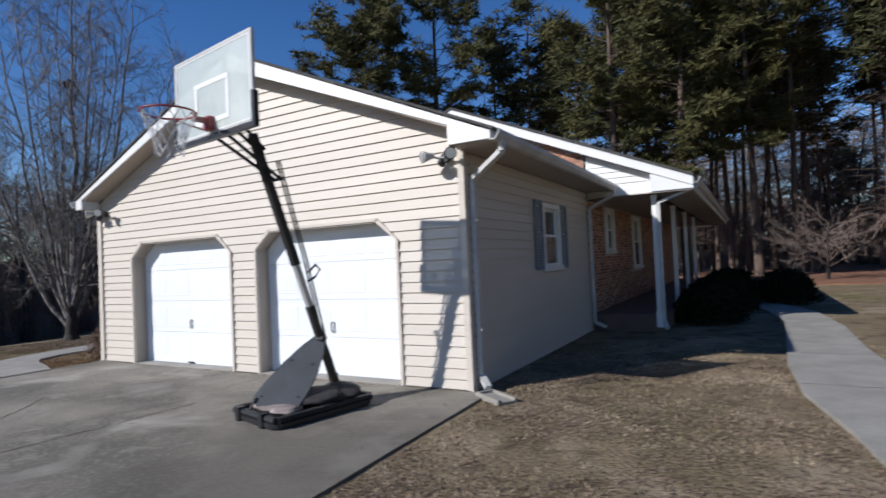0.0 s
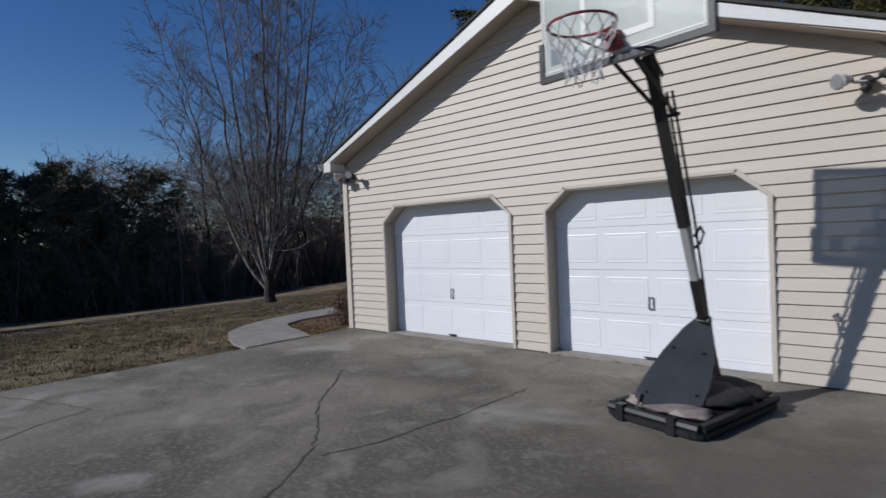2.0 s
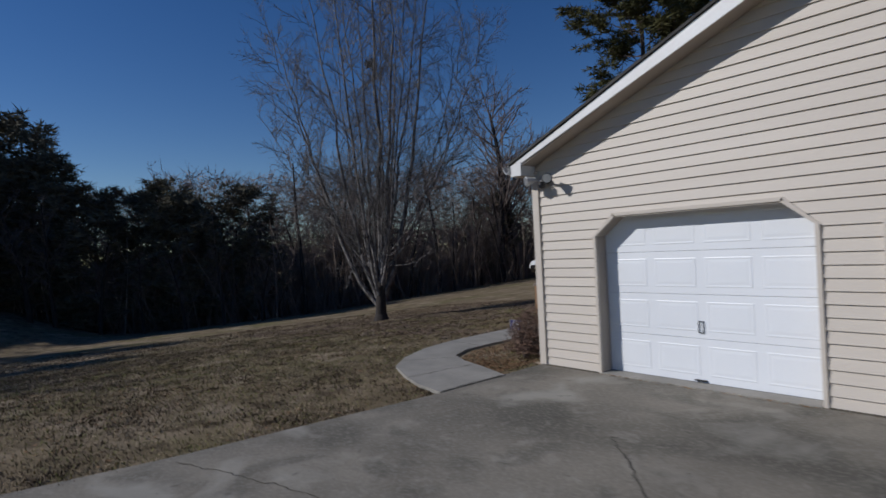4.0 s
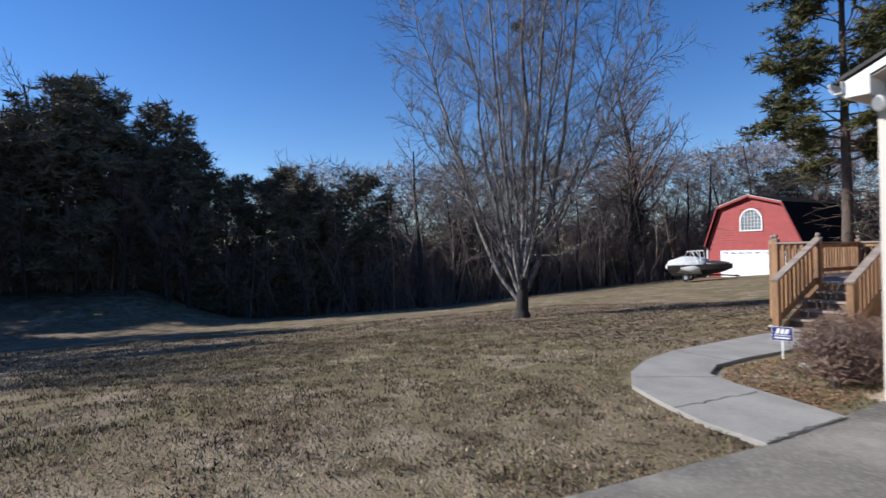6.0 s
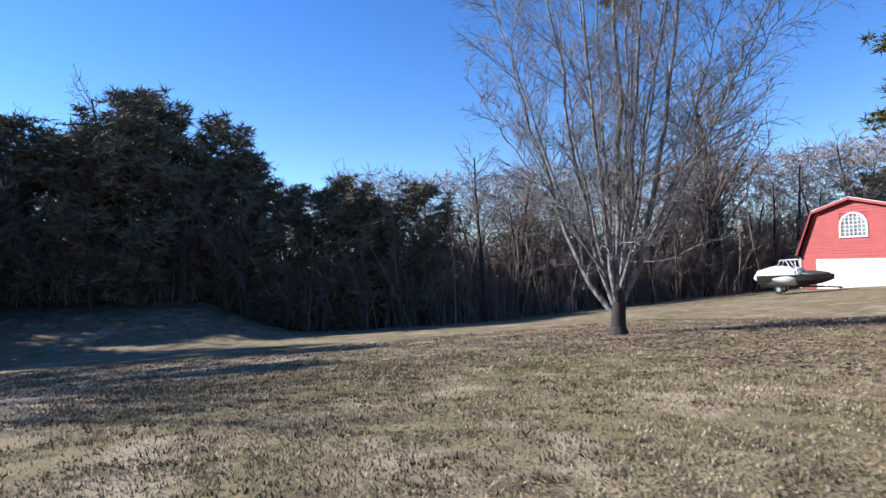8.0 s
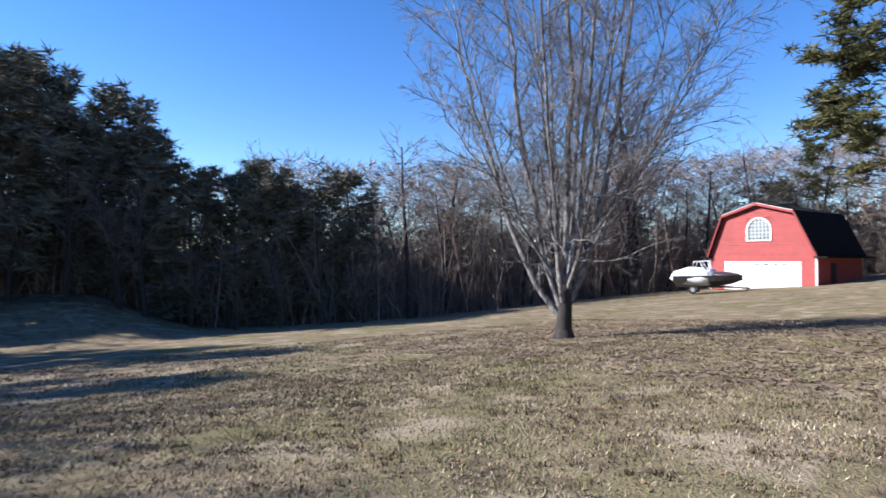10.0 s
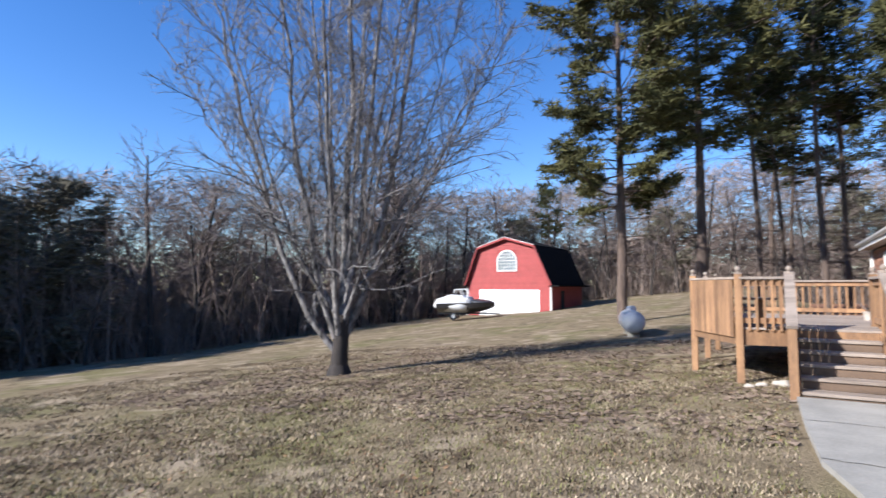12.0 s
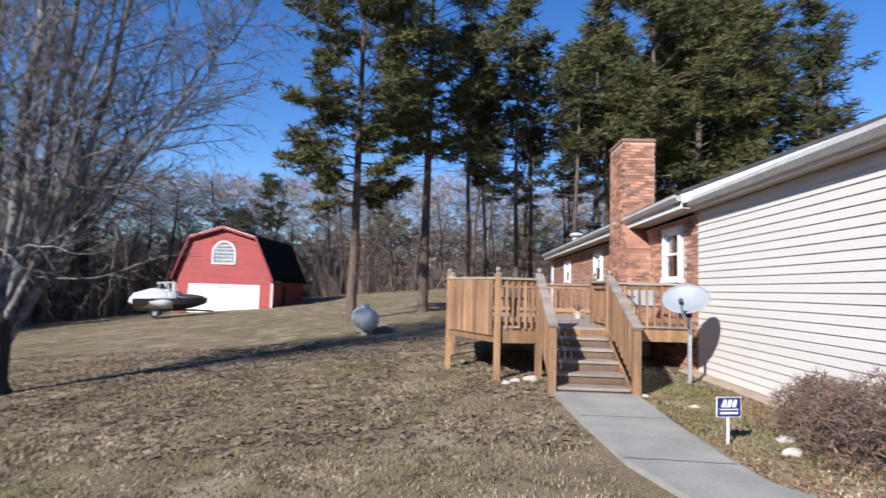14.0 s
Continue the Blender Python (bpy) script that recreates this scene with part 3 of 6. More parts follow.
def sash_window(name, u0, u1, z0, z1, place, out, label, shutters=False, group="windows"):
    """A double-hung window. place(u, v, z): v outwards from the wall's face."""
    g = base(name, label, "window", group, "structure", at=place((u0 + u1) / 2, 0, z0))

    def bx(bm, a, b, v0, v1, c, d):
        vs = [bm.verts.new(place(*q)) for q in itertools_product((a, b), (v0, v1), (c, d))]
        for f in ((0, 1, 3, 2), (4, 6, 7, 5), (0, 4, 5, 1), (2, 3, 7, 6), (0, 2, 6, 4), (1, 5, 7, 3)):
            bm.faces.new([vs[i] for i in f])
    w = 0.085
    bm = bmesh.new()
    bx(bm, u0, u0 + w, -0.05, 0.045, z0, z1)
    bx(bm, u1 - w, u1, -0.05, 0.045, z0, z1)
    bx(bm, u0 + w, u1 - w, -0.05, 0.045, z1 - w, z1)
    part("window_frame", bm, WHITE, g)
    bm = bmesh.new()
    bx(bm, u0 - 0.03, u1 + 0.03, -0.05, 0.07, z0 - 0.05, z0 + 0.03)
    part("window_sill", bm, WHITE, g)
    zm = (z0 + z1) / 2
    for lo, hi, v in ((z0 + 0.03, zm + 0.02, 0.0), (zm - 0.02, z1 - w, -0.03)):
        bm = bmesh.new()
        a, b, s = u0 + w, u1 - w, 0.045
        bx(bm, a, a + s, v - 0.03, v + 0.01, lo, hi)
        bx(bm, b - s, b, v - 0.03, v + 0.01, lo, hi)
        bx(bm, a + s, b - s, v - 0.03, v + 0.01, lo, lo + s)
        bx(bm, a + s, b - s, v - 0.03, v + 0.01, hi - s, hi)
        sash = part("sash", bm, WHITE, g)
        bm = bmesh.new()
        bx(bm, a + s, b - s, v - 0.014, v - 0.010, lo + s, hi - s)
        part("pane", bm, GLASS, sash, "dark reflecting glass pane")
    # Dark sheet close behind the panes, standing in for the unlit room.
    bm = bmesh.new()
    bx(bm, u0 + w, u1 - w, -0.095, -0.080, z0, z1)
    part("dark_backing", bm, DARKIN, g)
    if shutters:
        for a, b in ((u0 - 0.37, u0 - 0.03), (u1 + 0.03, u1 + 0.37)):
            bm = bmesh.new()
            for q in ((a, a + 0.05), (b - 0.05, b)):
                bx(bm, q[0], q[1], 0.02, 0.05, z0 - 0.02, z1 + 0.02)
            for q in ((z0 - 0.02, z0 + 0.05), (zm - 0.03, zm + 0.03), (z1 - 0.05, z1 + 0.02)):
                bx(bm, a + 0.05, b - 0.05, 0.02, 0.05, q[0], q[1])
            sh = part("shutter", bm, SHUTTER, g, "blue-grey louvred shutter")
            z = z0 + 0.06
            while z < z1 - 0.08:
                if abs(z - zm) > 0.05:
                    bm = bmesh.new()
                    bx(bm, a + 0.05, b - 0.05, 0.024, 0.04, z, z + 0.032)
                    part("slat", bm, SHUTTER, sh)
                z += 0.045
    return g


sash_window("window_1", 8.22, 9.14, 1.36, 2.44, lambda u, v, z: Vector((GX1 + 0.0 + v, u, z)), 1, "white double-hung window with blue-grey shutters on the vinyl side wall", True)

# ---- house ----
HX0, HX1, HY0, HY1 = -9.37, -1.75, 11.2, 27.4
HRX, HRZ, HEL, HER, HEZ = -4.72, 5.09, -9.75, 0.34, 3.05
house = base("house", "long red-brick ranch house with a low gable roof and white trim", "house", at=(-5.5, 18, 0))


def hz(x):
    return HRZ - (HRZ - HEZ) / (HRX - HEL) * (HRX - x) if x < HRX else HRZ - (HRZ - 2.95) / (HER - HRX) * (x - HRX)


def house_shell():
    def pierced(x0, x1, holes):
        """A long wall in upright pieces round its windows."""
        y = HY0
        for h0, h1, z0, z1 in holes:
            for q in ((y, h0, -0.6, 2.75), (h0, h1, -0.6, z0), (h0, h1, z1, 2.75)):
                bm = bmesh.new()
                box(bm, x0, x1, *q)
                struct(part("wall", bm, MORTAR, house))
            y = h1
        bm = bmesh.new()
        box(bm, x0, x1, y, HY1, -0.6, 2.75)
        struct(part("wall", bm, MORTAR, house))
    pierced(HX0 + 0.012, HX0 + 0.25, ((11.95, 12.85, 1.60, 2.62), (18.0, 18.95, 1.66, 2.56), (23.0, 24.1, 1.72, 2.54)))
    pierced(HX1 - 0.25, HX1 - 0.012, ((12.9, 13.75, 1.62, 2.66), (16.3, 17.5, 1.15, 2.66)))
    bm = bmesh.new()
    box(bm, HX0 - 0.09, HX0 - 0.004, HY1 - 0.3, HY1 - 0.18, -0.4, 2.79)
    part("corner_pipe", bm, WHITE, house, "white downspout at the far corner")
    bm = bmesh.new()
    box(bm, HX0 + 0.25, HX1 - 0.25, HY1 - 0.25, HY1, -0.4, 2.72)
    struct(part("wall", bm, MORTAR, house))
    for y0, y1 in ((HY0 + 0.02, HY0 + 0.2), (HY1 - 0.25, HY1)):
        bm = bmesh.new()
        prism(bm, [(HX0 + 0.26, 2.75), (HX1 - 0.26, 2.75), (HX1 - 0.012, 2.76), (HX1 - 0.012, hz(HX1) - 0.12), (HRX, HRZ - 0.12), (HX0 + 0.012, hz(HX0) - 0.12), (HX0 + 0.012, 2.76)], XZ, y0, y1)
        struct(part("wall", bm, MORTAR, house))
    for pts in ([(HEL, HEZ), (HRX, HRZ), (HRX, HRZ + 0.06), (HEL - 0.02, HEZ + 0.05)], [(HRX, HRZ), (HER, 2.95), (HER + 0.02, 3.0), (HRX, HRZ + 0.06)]):
        struct(roof_slab("roof", pts, HY0 - 0.28, HY1 + 0.3, SHINGLE, house, "dark asphalt shingles"))
    for s, pts in ((0, [(HEL, HEZ - 0.01), (HRX, HRZ + 0.0), (HRX, HRZ - 0.2), (HEL, HEZ - 0.17)]), (1, [(HRX, HRZ), (HER, 2.95), (HER, 2.78), (HRX, HRZ - 0.2)])):
        bm = bmesh.new()
        prism(bm, pts, XZ, HY0 - 0.26, HY0 - 0.235)
        part("rake_board", bm, WHITE, house, "white rake board")
        bm = bmesh.new()
        q = [(x, z - 0.16) for x, z in pts[:2]] + [(x, z - 0.14) for x, z in pts[:2]][::-1]
        prism(bm, q, XZ, HY0 - 0.234, HY0 + 0.02)
        part("soffit", bm, SOFFIT, house)
    for q in ((HEL, HEL + 0.02, 2.80, HEZ - 0.012), (HER - 0.02, HER, 2.72, 2.94)):
        bm = bmesh.new()
        box(bm, q[0], q[1], HY0 - 0.23, HY1 + 0.28, q[2], q[3])
        part("fascia", bm, WHITE, house)
    for q in ((HEL + 0.02, HX0 - 0.004, 2.80, 2.82), (HX1 + 0.004, HER - 0.02, 2.70, 2.72)):
        bm = bmesh.new()
        box(bm, q[0], q[1], HY0 - 0.2, HY1 + 0.28, q[2], q[3])
        part("soffit", bm, SOFFIT, house, "brown-beige vinyl soffit")
    for e, o, z in ((HEL, -1, HEZ - 0.02), (HER, 1, 2.93)):
        bm = bmesh.new()
        prism(bm, [(e + o * 0.004, z), (e + o * 0.004, z - 0.11), (e + o * 0.07, z - 0.11), (e + o * 0.115, z - 0.05), (e + o * 0.115, z), (e + o * 0.105, z), (e + o * 0.10, z - 0.05), (e + o * 0.06, z - 0.10), (e + o * 0.012, z - 0.10), (e + o * 0.012, z)], XZ, HY0 - 0.26, HY1 + 0.3)
        part("gutter", bm, GUTTER, house, "white metal gutter with dark streaks")
    # white siding in the porch end
    z = 2.86
    while z < 3.5:
        bm = bmesh.new()
        r = lambda zz: min(-0.02, HER - (zz + 0.17 - 2.95) / (HRZ - 2.95) * (HER - HRX))
        board(bm, -1.72, r(z), -1.72, max(-1.71, r(z + 0.125)), z, z + 0.125, lambda u, v, zz: Vector((u, HY0 + 0.03 - v, zz)))
        part("board", bm, WHITE, house, "white gable siding")
        z += 0.125
    bm = bmesh.new()
    prism(bm, [(-0.42, 2.73), (0.318, 2.73), (0.318, hz(0.318) - 0.012), (-0.42, hz(-0.42) - 0.012)], XZ, HY0 - 0.23, HY0 + 0.02)
    part("eave_return", bm, WHITE, house, "boxed white eave return at the porch end")
    bm = bmesh.new()
    box(bm, -1.72, -0.34, HY0 - 0.0, HY0 + 0.12, 2.70, 2.86)
    part("porch_beam", bm, WHITE, house, "white porch beam")
    bm = bmesh.new()
    box(bm, -0.48, -0.36, HY0 + 0.12, HY1 - 0.4, 2.70, 2.86)
    part("porch_beam", bm, WHITE, house, "white porch beam")
    bm = bmesh.new()
    box(bm, HX1 + 0.0, -0.30, HY0 + 0.1, HY1 - 0.3, -0.05, 0.30)
    struct(part("porch_floor", bm, PORCH, house, "dark brick-edged porch floor"))


house_shell()


def porch_post(y):
    g = base("porch_post", "square white porch post under the roof beam", "porch post", "porch posts", at=(-0.42, y, 0.3))
    bm = bmesh.new()
    box(bm, -0.465, -0.375, y - 0.045, y + 0.045, 0.06 if y < 11.5 else 0.30, 2.70)
    part("shaft", bm, WHITE, g)
    for z0, z1 in ((2.62, 2.69), (0.05 if y < 11.5 else 0.301, 0.36)):
        bm = bmesh.new()
        box(bm, -0.48, -0.36, y - 0.06, y + 0.06, z0, z1)
        part("collar", bm, WHITE, g)


for y in (11.33, 14.4, 17.2, 20.0):
    porch_post(y)
downspout(-0.33, 11.26, "white metal downspout on the first porch post", 1, z_top=2.86, start=(0.40, 11.1, 2.86), kick=(0.3, -0.9))
P_FRONT = lambda u, v, z: Vector((HX1 + v, u, z))
P_BACK = lambda u, v, z: Vector((HX0 - v, u, z))
sash_window("window_2", 12.9, 13.75, 1.62, 2.66, P_FRONT, 1, "narrow white double-hung window in the shaded brick under the porch")
sash_window("window_3", 16.3, 17.5, 1.15, 2.66, P_FRONT, 1, "tall white double-hung window in the shaded brick under the porch")
sash_window("window_4", 11.95, 12.85, 1.60, 2.62, P_BACK, -1, "white double-hung window in sunlit brick beside the chimney")
sash_window("window_5", 18.0, 18.95, 1.66, 2.56, P_BACK, -1, "white double-hung window in sunlit brick behind the deck")
sash_window("window_6", 23.0, 24.1, 1.72, 2.54, P_BACK, -1, "white double-hung window in sunlit brick behind the deck")



def roof_vent(x, y, material, label, size, high):
    """A hooded vent standing on the back slope of the roof."""
    z = hz(x) + 0.05
    g = base("roof_vent", label, "roof vent", at=(x, y, z))
    bm = bmesh.new()
    tube(bm, [(x, y, z - 0.05), (x, y, z + high * 0.45)], size * 0.55, 16)
    part("collar", bm, material, g)
    bm = bmesh.new()
    tube(bm, [(x, y, z + high * 0.45), (x, y, z + high * 0.62), (x, y, z + high * 0.88), (x, y, z + high)], [size * 0.8, size, size * 0.75, size * 0.12], 18)
    part("hood", bm, material, g)


roof_vent(-8.9, 21.3, BLACKM, "black round vent on the shingle roof", 0.30, 0.42)
roof_vent(-8.9, 24.3, GUTTER, "pale metal vent on the shingle roof", 0.30, 0.34)

# chimney: wide foot, sloped shoulders, straight stack
CX0, CX1, CY0, CY1 = -9.87, -9.12, 13.70, 15.2
SY0, SY1 = 14.15, 15.2


def chimney_core():
    g = base("chimney", "tall red-brick chimney with sloped shoulders against the back wall", "chimney", at=(-9.7, 14.6, 0))
    bm = bmesh.new()
    k = 0.014
    prism(bm, [(CY0 + k, -0.4), (CY1 - k, -0.4), (SY1 - k, 4.86), (SY0 + k, 4.86), (SY0 + k, 2.88), (CY0 + k, 2.32)], YZ, CX0 + k, HX0 - 0.001)
    prism(bm, [(SY0 + k, 2.9), (SY1 - k, 2.9), (SY1 - k, 4.86), (SY0 + k, 4.86)], YZ, HX0 - 0.001, CX1 - k)
    part("core", bm, MORTAR, g, "grey mortar")
    bm = bmesh.new()
    prism(bm, [(CY0 - 0.01, 2.32), (SY0 - 0.0, 2.90), (SY0 - 0.0, 2.86), (CY0 + 0.02, 2.26)], YZ, CX0 - 0.012, HX0 - 0.004)
    part("shoulder", bm, BRICK, g, "sloped brick shoulder")
    bm = bmesh.new()
    box(bm, CX0 - 0.015, CX1 + 0.015, SY0 - 0.015, SY1 + 0.015, 4.83, 4.90)
    part("cap", bm, BRICK, g, "dark brick top course")
    return g


chimney = chimney_core()

# ---- trees ----
class Wood:
    """Gathers branches as rings of points, and leaves as triangles."""

    def __init__(self, seed):
        self.v, self.f, self.rng = [], [], random.Random(seed)

    def limb(self, p, d, length, r0, r1, n=4, sides=4, bend=0.12, up=0.0):
        rng, path = self.rng, [(p.copy(), d.copy())]
        step = length / n
        first = len(self.v)
        for i in range(n + 1):
            a, b = frame_of(d)
            r = r0 + (r1 - r0) * i / n
            for k in range(sides):
                t = k * math.tau / sides
                self.v.append(p + a * (math.cos(t) * r) + b * (math.sin(t) * r))
            if i < n:
                d = (d + Vector((rng.gauss(0, bend), rng.gauss(0, bend), rng.gauss(0, bend) + up))).normalized()
                p = p + d * step
                path.append((p.copy(), d.copy()))
        for i in range(n):
            for k in range(sides):
                j = (k + 1) % sides
                o = first + i * sides
                self.f.append((o + k, o + j, o + sides + j, o + sides + k))
        return path

    def side(self, d, angle):
        """A way that leaves d by an angle in degrees, turned at random."""
        a, b = frame_of(d)
        t = self.rng.uniform(0, math.tau)
        k = radians(angle)
        return (d * math.cos(k) + (a * math.cos(t) + b * math.sin(t)) * math.sin(k)).normalized()

    def at(self, path, s):
        i = min(int(s * (len(path) - 1)), len(path) - 2)
        w = s * (len(path) - 1) - i
        return path[i][0].lerp(path[i + 1][0], w), path[i][1]

    def tuft(self, c, size, count, width, flat=0.45):
        rng = self.rng
        for _ in range(count):
            d = Vector((rng.gauss(0, 1), rng.gauss(0, 1), rng.gauss(0, flat) + 0.15)).normalized()
            s = Vector((rng.gauss(0, 1), rng.gauss(0, 1), rng.gauss(0, 0.4))).cross(d).normalized() * width
            o = c + d * size * rng.uniform(0.0, 0.4)
            n = len(self.v)
            self.v += [o - s, o + s, o + d * size * rng.uniform(0.7, 1.1)]
            self.f.append((n, n + 1, n + 2))

    def mesh(self, name, material, smooth=True):
        me = bpy.data.meshes.new(name)
        me.from_pydata(self.v, [], self.f)
        me.materials.append(material)
        if smooth:
            me.shade_smooth()
        self.v, self.f = [], []
        return me


def branches(w, path, count, lo, hi, angle, length, r, levels, n=3, sides=3, up=0.02, bend=0.14):
    """Side branches of a limb, and theirs in turn; levels: (count, angle, length share, twig radius) of what follows."""
    for i in range(count):
        s = lo + (hi - lo) * (i + w.rng.random()) / count
        p, d = w.at(path, s)
        ln = length * (1.15 - 0.6 * s) * w.rng.uniform(0.7, 1.25)
        q = w.limb(p, w.side(d, angle * w.rng.uniform(0.7, 1.3)), ln, r * (1.1 - 0.5 * s), r * 0.3, n, sides, bend, up)
        if levels:
            c, a, share, rr = levels[0]
            branches(w, q, c, 0.15, 1.0, a, ln * share, rr, levels[1:], 2, 3, up, bend)


def guided(w, foot, side, depth, high, power, r0, r1, n, sides, wobble):
    """A rising limb that leaves its foot outwards and bends upright: side and depth are its reach at its tip, high the tip's height."""
    rng, path, prev = w.rng, [], None
    first = len(w.v)
    right, away = Vector((0.70, 0.71, 0)), Vector((-0.71, 0.70, 0))
    pts = []
    for i in range(n + 1):
        k = i / n
        p = foot + (right * side + away * depth) * k ** power + Vector((0, 0, high * k))
        if i:
            p += Vector((rng.gauss(0, wobble), rng.gauss(0, wobble), 0)) * (0.4 + k)
        pts.append(p)
    for i, p in enumerate(pts):
        d = (pts[min(i + 1, n)] - pts[max(i - 1, 0)]).normalized()
        a, b = frame_of(d)
        r = r0 + (r1 - r0) * (i / n) ** 0.8
        for k in range(sides):
            t = k * math.tau / sides
            w.v.append(p + a * (math.cos(t) * r) + b * (math.sin(t) * r))
        path.append((p, d))
    for i in range(n):
        for k in range(sides):
            j = (k + 1) % sides
            o = first + i * sides
            w.f.append((o + k, o + j, o + sides + j, o + sides + k))
    return path


def spreading_tree():
    """The big bare lawn tree: a short stout trunk that splits low into many rising limbs."""
    w = Wood(11)
    x, y = -21.8, 11.1
    z = land(x, y) - 0.1
    g = base("lawn_tree", "tall bare many-stemmed tree with pale bark on the lawn", "tree", at=(x, y, z))
    o = Vector((x, y, z))
    w.limb(o, Vector((0, 0, 1)), 0.35, 0.36, 0.22, 4, 14, 0.0)
    w.limb(o + Vector((0, 0, 0.33)), Vector((0.02, 0.01, 1)), 1.25, 0.22, 0.17, 5, 14, 0.01)
    part_mesh("trunk", w.mesh("trunk", BARK), g)
    # reach sideways, reach in depth, foot, tip, bow, thickness
    mains = [(0.2, 0.1, 1.0, 16.5, 1.0, 0.150), (1.5, -0.7, 1.3, 15.5, 0.95, 0.105), (3.1, 0.4, 1.0, 14.8, 0.80, 0.125), (-4.3, 0.5, 0.70, 11.5, 0.78, 0.105),
             (-2.5, -0.8, 1.0, 13.8, 0.85, 0.095), (-1.4, 1.2, 1.5, 14.8, 1.05, 0.070), (-0.9, -2.8, 1.1, 13.5, 0.80, 0.085), (1.0, 3.0, 1.3, 13.5, 0.80, 0.085),
             (5.2, -0.7, 2.2, 10.8, 0.85, 0.050), (2.2, -2.5, 1.4, 12.5, 0.85, 0.060), (-2.3, 2.6, 1.5, 12.2, 0.80, 0.065), (4.3, 1.7, 2.0, 12.2, 0.80, 0.058),
             (-3.7, -1.7, 1.8, 11.0, 0.85, 0.050), (2.4, 0.9, 2.6, 14.6, 1.00, 0.055), (-0.4, 0.6, 2.4, 15.6, 1.10, 0.060), (0.8, -0.9, 2.8, 15.2, 1.05, 0.050),
             (5.3, 1.0, 3.2, 9.2, 0.95, 0.034), (-5.0, 0.0, 2.8, 8.4, 0.95, 0.034), (-4.4, 1.9, 2.2, 8.0, 0.90, 0.032), (4.4, -2.2, 2.6, 8.6, 0.90, 0.034)]
    for side, depth, lo, hi, power, r in mains:
        side, depth, power = side * 0.82, depth * 0.85, power * 0.86
        out = (Vector((0.70, 0.71, 0)) * side + Vector((-0.71, 0.70, 0)) * depth)
        foot = o + out.normalized() * (0.12 if lo < 1.6 else 0.25 + 0.12 * out.length * ((lo - 1) / hi) ** power) + Vector((0, 0, lo))
        path = guided(w, foot, side, depth, hi - lo, power, r * 0.88, 0.012, 13, 7, 0.06)
        thin = r < 0.04
        branches(w, path, 14 if thin else 22, 0.12, 0.99, 47, 1.6 if thin else 2.5, 0.020, [(9, 38, 0.46, 0.0105), (4, 40, 0.6, 0.0072)], 4, 4, 0.05, 0.12)
    # thin low boughs that leave the limbs almost level
    for i in range(16):
        a = i * 2.4 + w.rng.uniform(-0.4, 0.4)
        s = Vector((math.cos(a), math.sin(a), w.rng.uniform(-0.12, 0.30))).normalized()
        h = w.rng.uniform(2.0, 4.4)
        path = w.limb(o + Vector((math.cos(a), math.sin(a), 0)) * (0.25 + 0.16 * h) + Vector((0, 0, h)), s, w.rng.uniform(1.6, 2.8), 0.020, 0.006, 8, 5, 0.16, 0.01)
        branches(w, path, 8, 0.25, 1.0, 40, 0.9, 0.010, [(4, 38, 0.5, 0.0065)], 3, 3, 0.02, 0.12)
    part_mesh("crown", w.mesh("crown", PALEBARK), g)
    for i in range(60):
        w.tuft(o + Vector((-0.3 + w.rng.gauss(0, 0.10), 0.3, 10.2 + w.rng.gauss(0, 0.08))), 0.22, 6, 0.012)
    part_mesh("nest", w.mesh("nest", BARK), g, "dark twig nest")


def part_mesh(name, me, parent, label=""):
    ob = new(name, me)
    ob.parent = parent
    ob.matrix_parent_inverse = Matrix.Translation(-parent.location)
    return tagged(ob, label)


def bare_tree(seed, height, spread, fine, thick=1.0):
    w = Wood(seed)
    g = base("bare_tree", "tall bare winter tree at the edge of the woods", "tree", "trees of the woods")
    path = w.limb(Vector((0, 0, -0.3)), Vector((0, 0, 1)), height * 0.8, 0.20 * thick, 0.05 * thick, 9, 7, 0.035, 0.02)
    part_mesh("trunk", w.mesh("trunk", BARK), g)
    branches(w, path, fine, 0.28, 1.0, 48, spread, 0.055 * thick, [(5, 42, 0.5, 0.022 * thick), (4, 42, 0.55, 0.014 * thick)], 3, 3, 0.06, 0.16)
    part_mesh("crown", w.mesh("crown", TWIG), g)
    return g


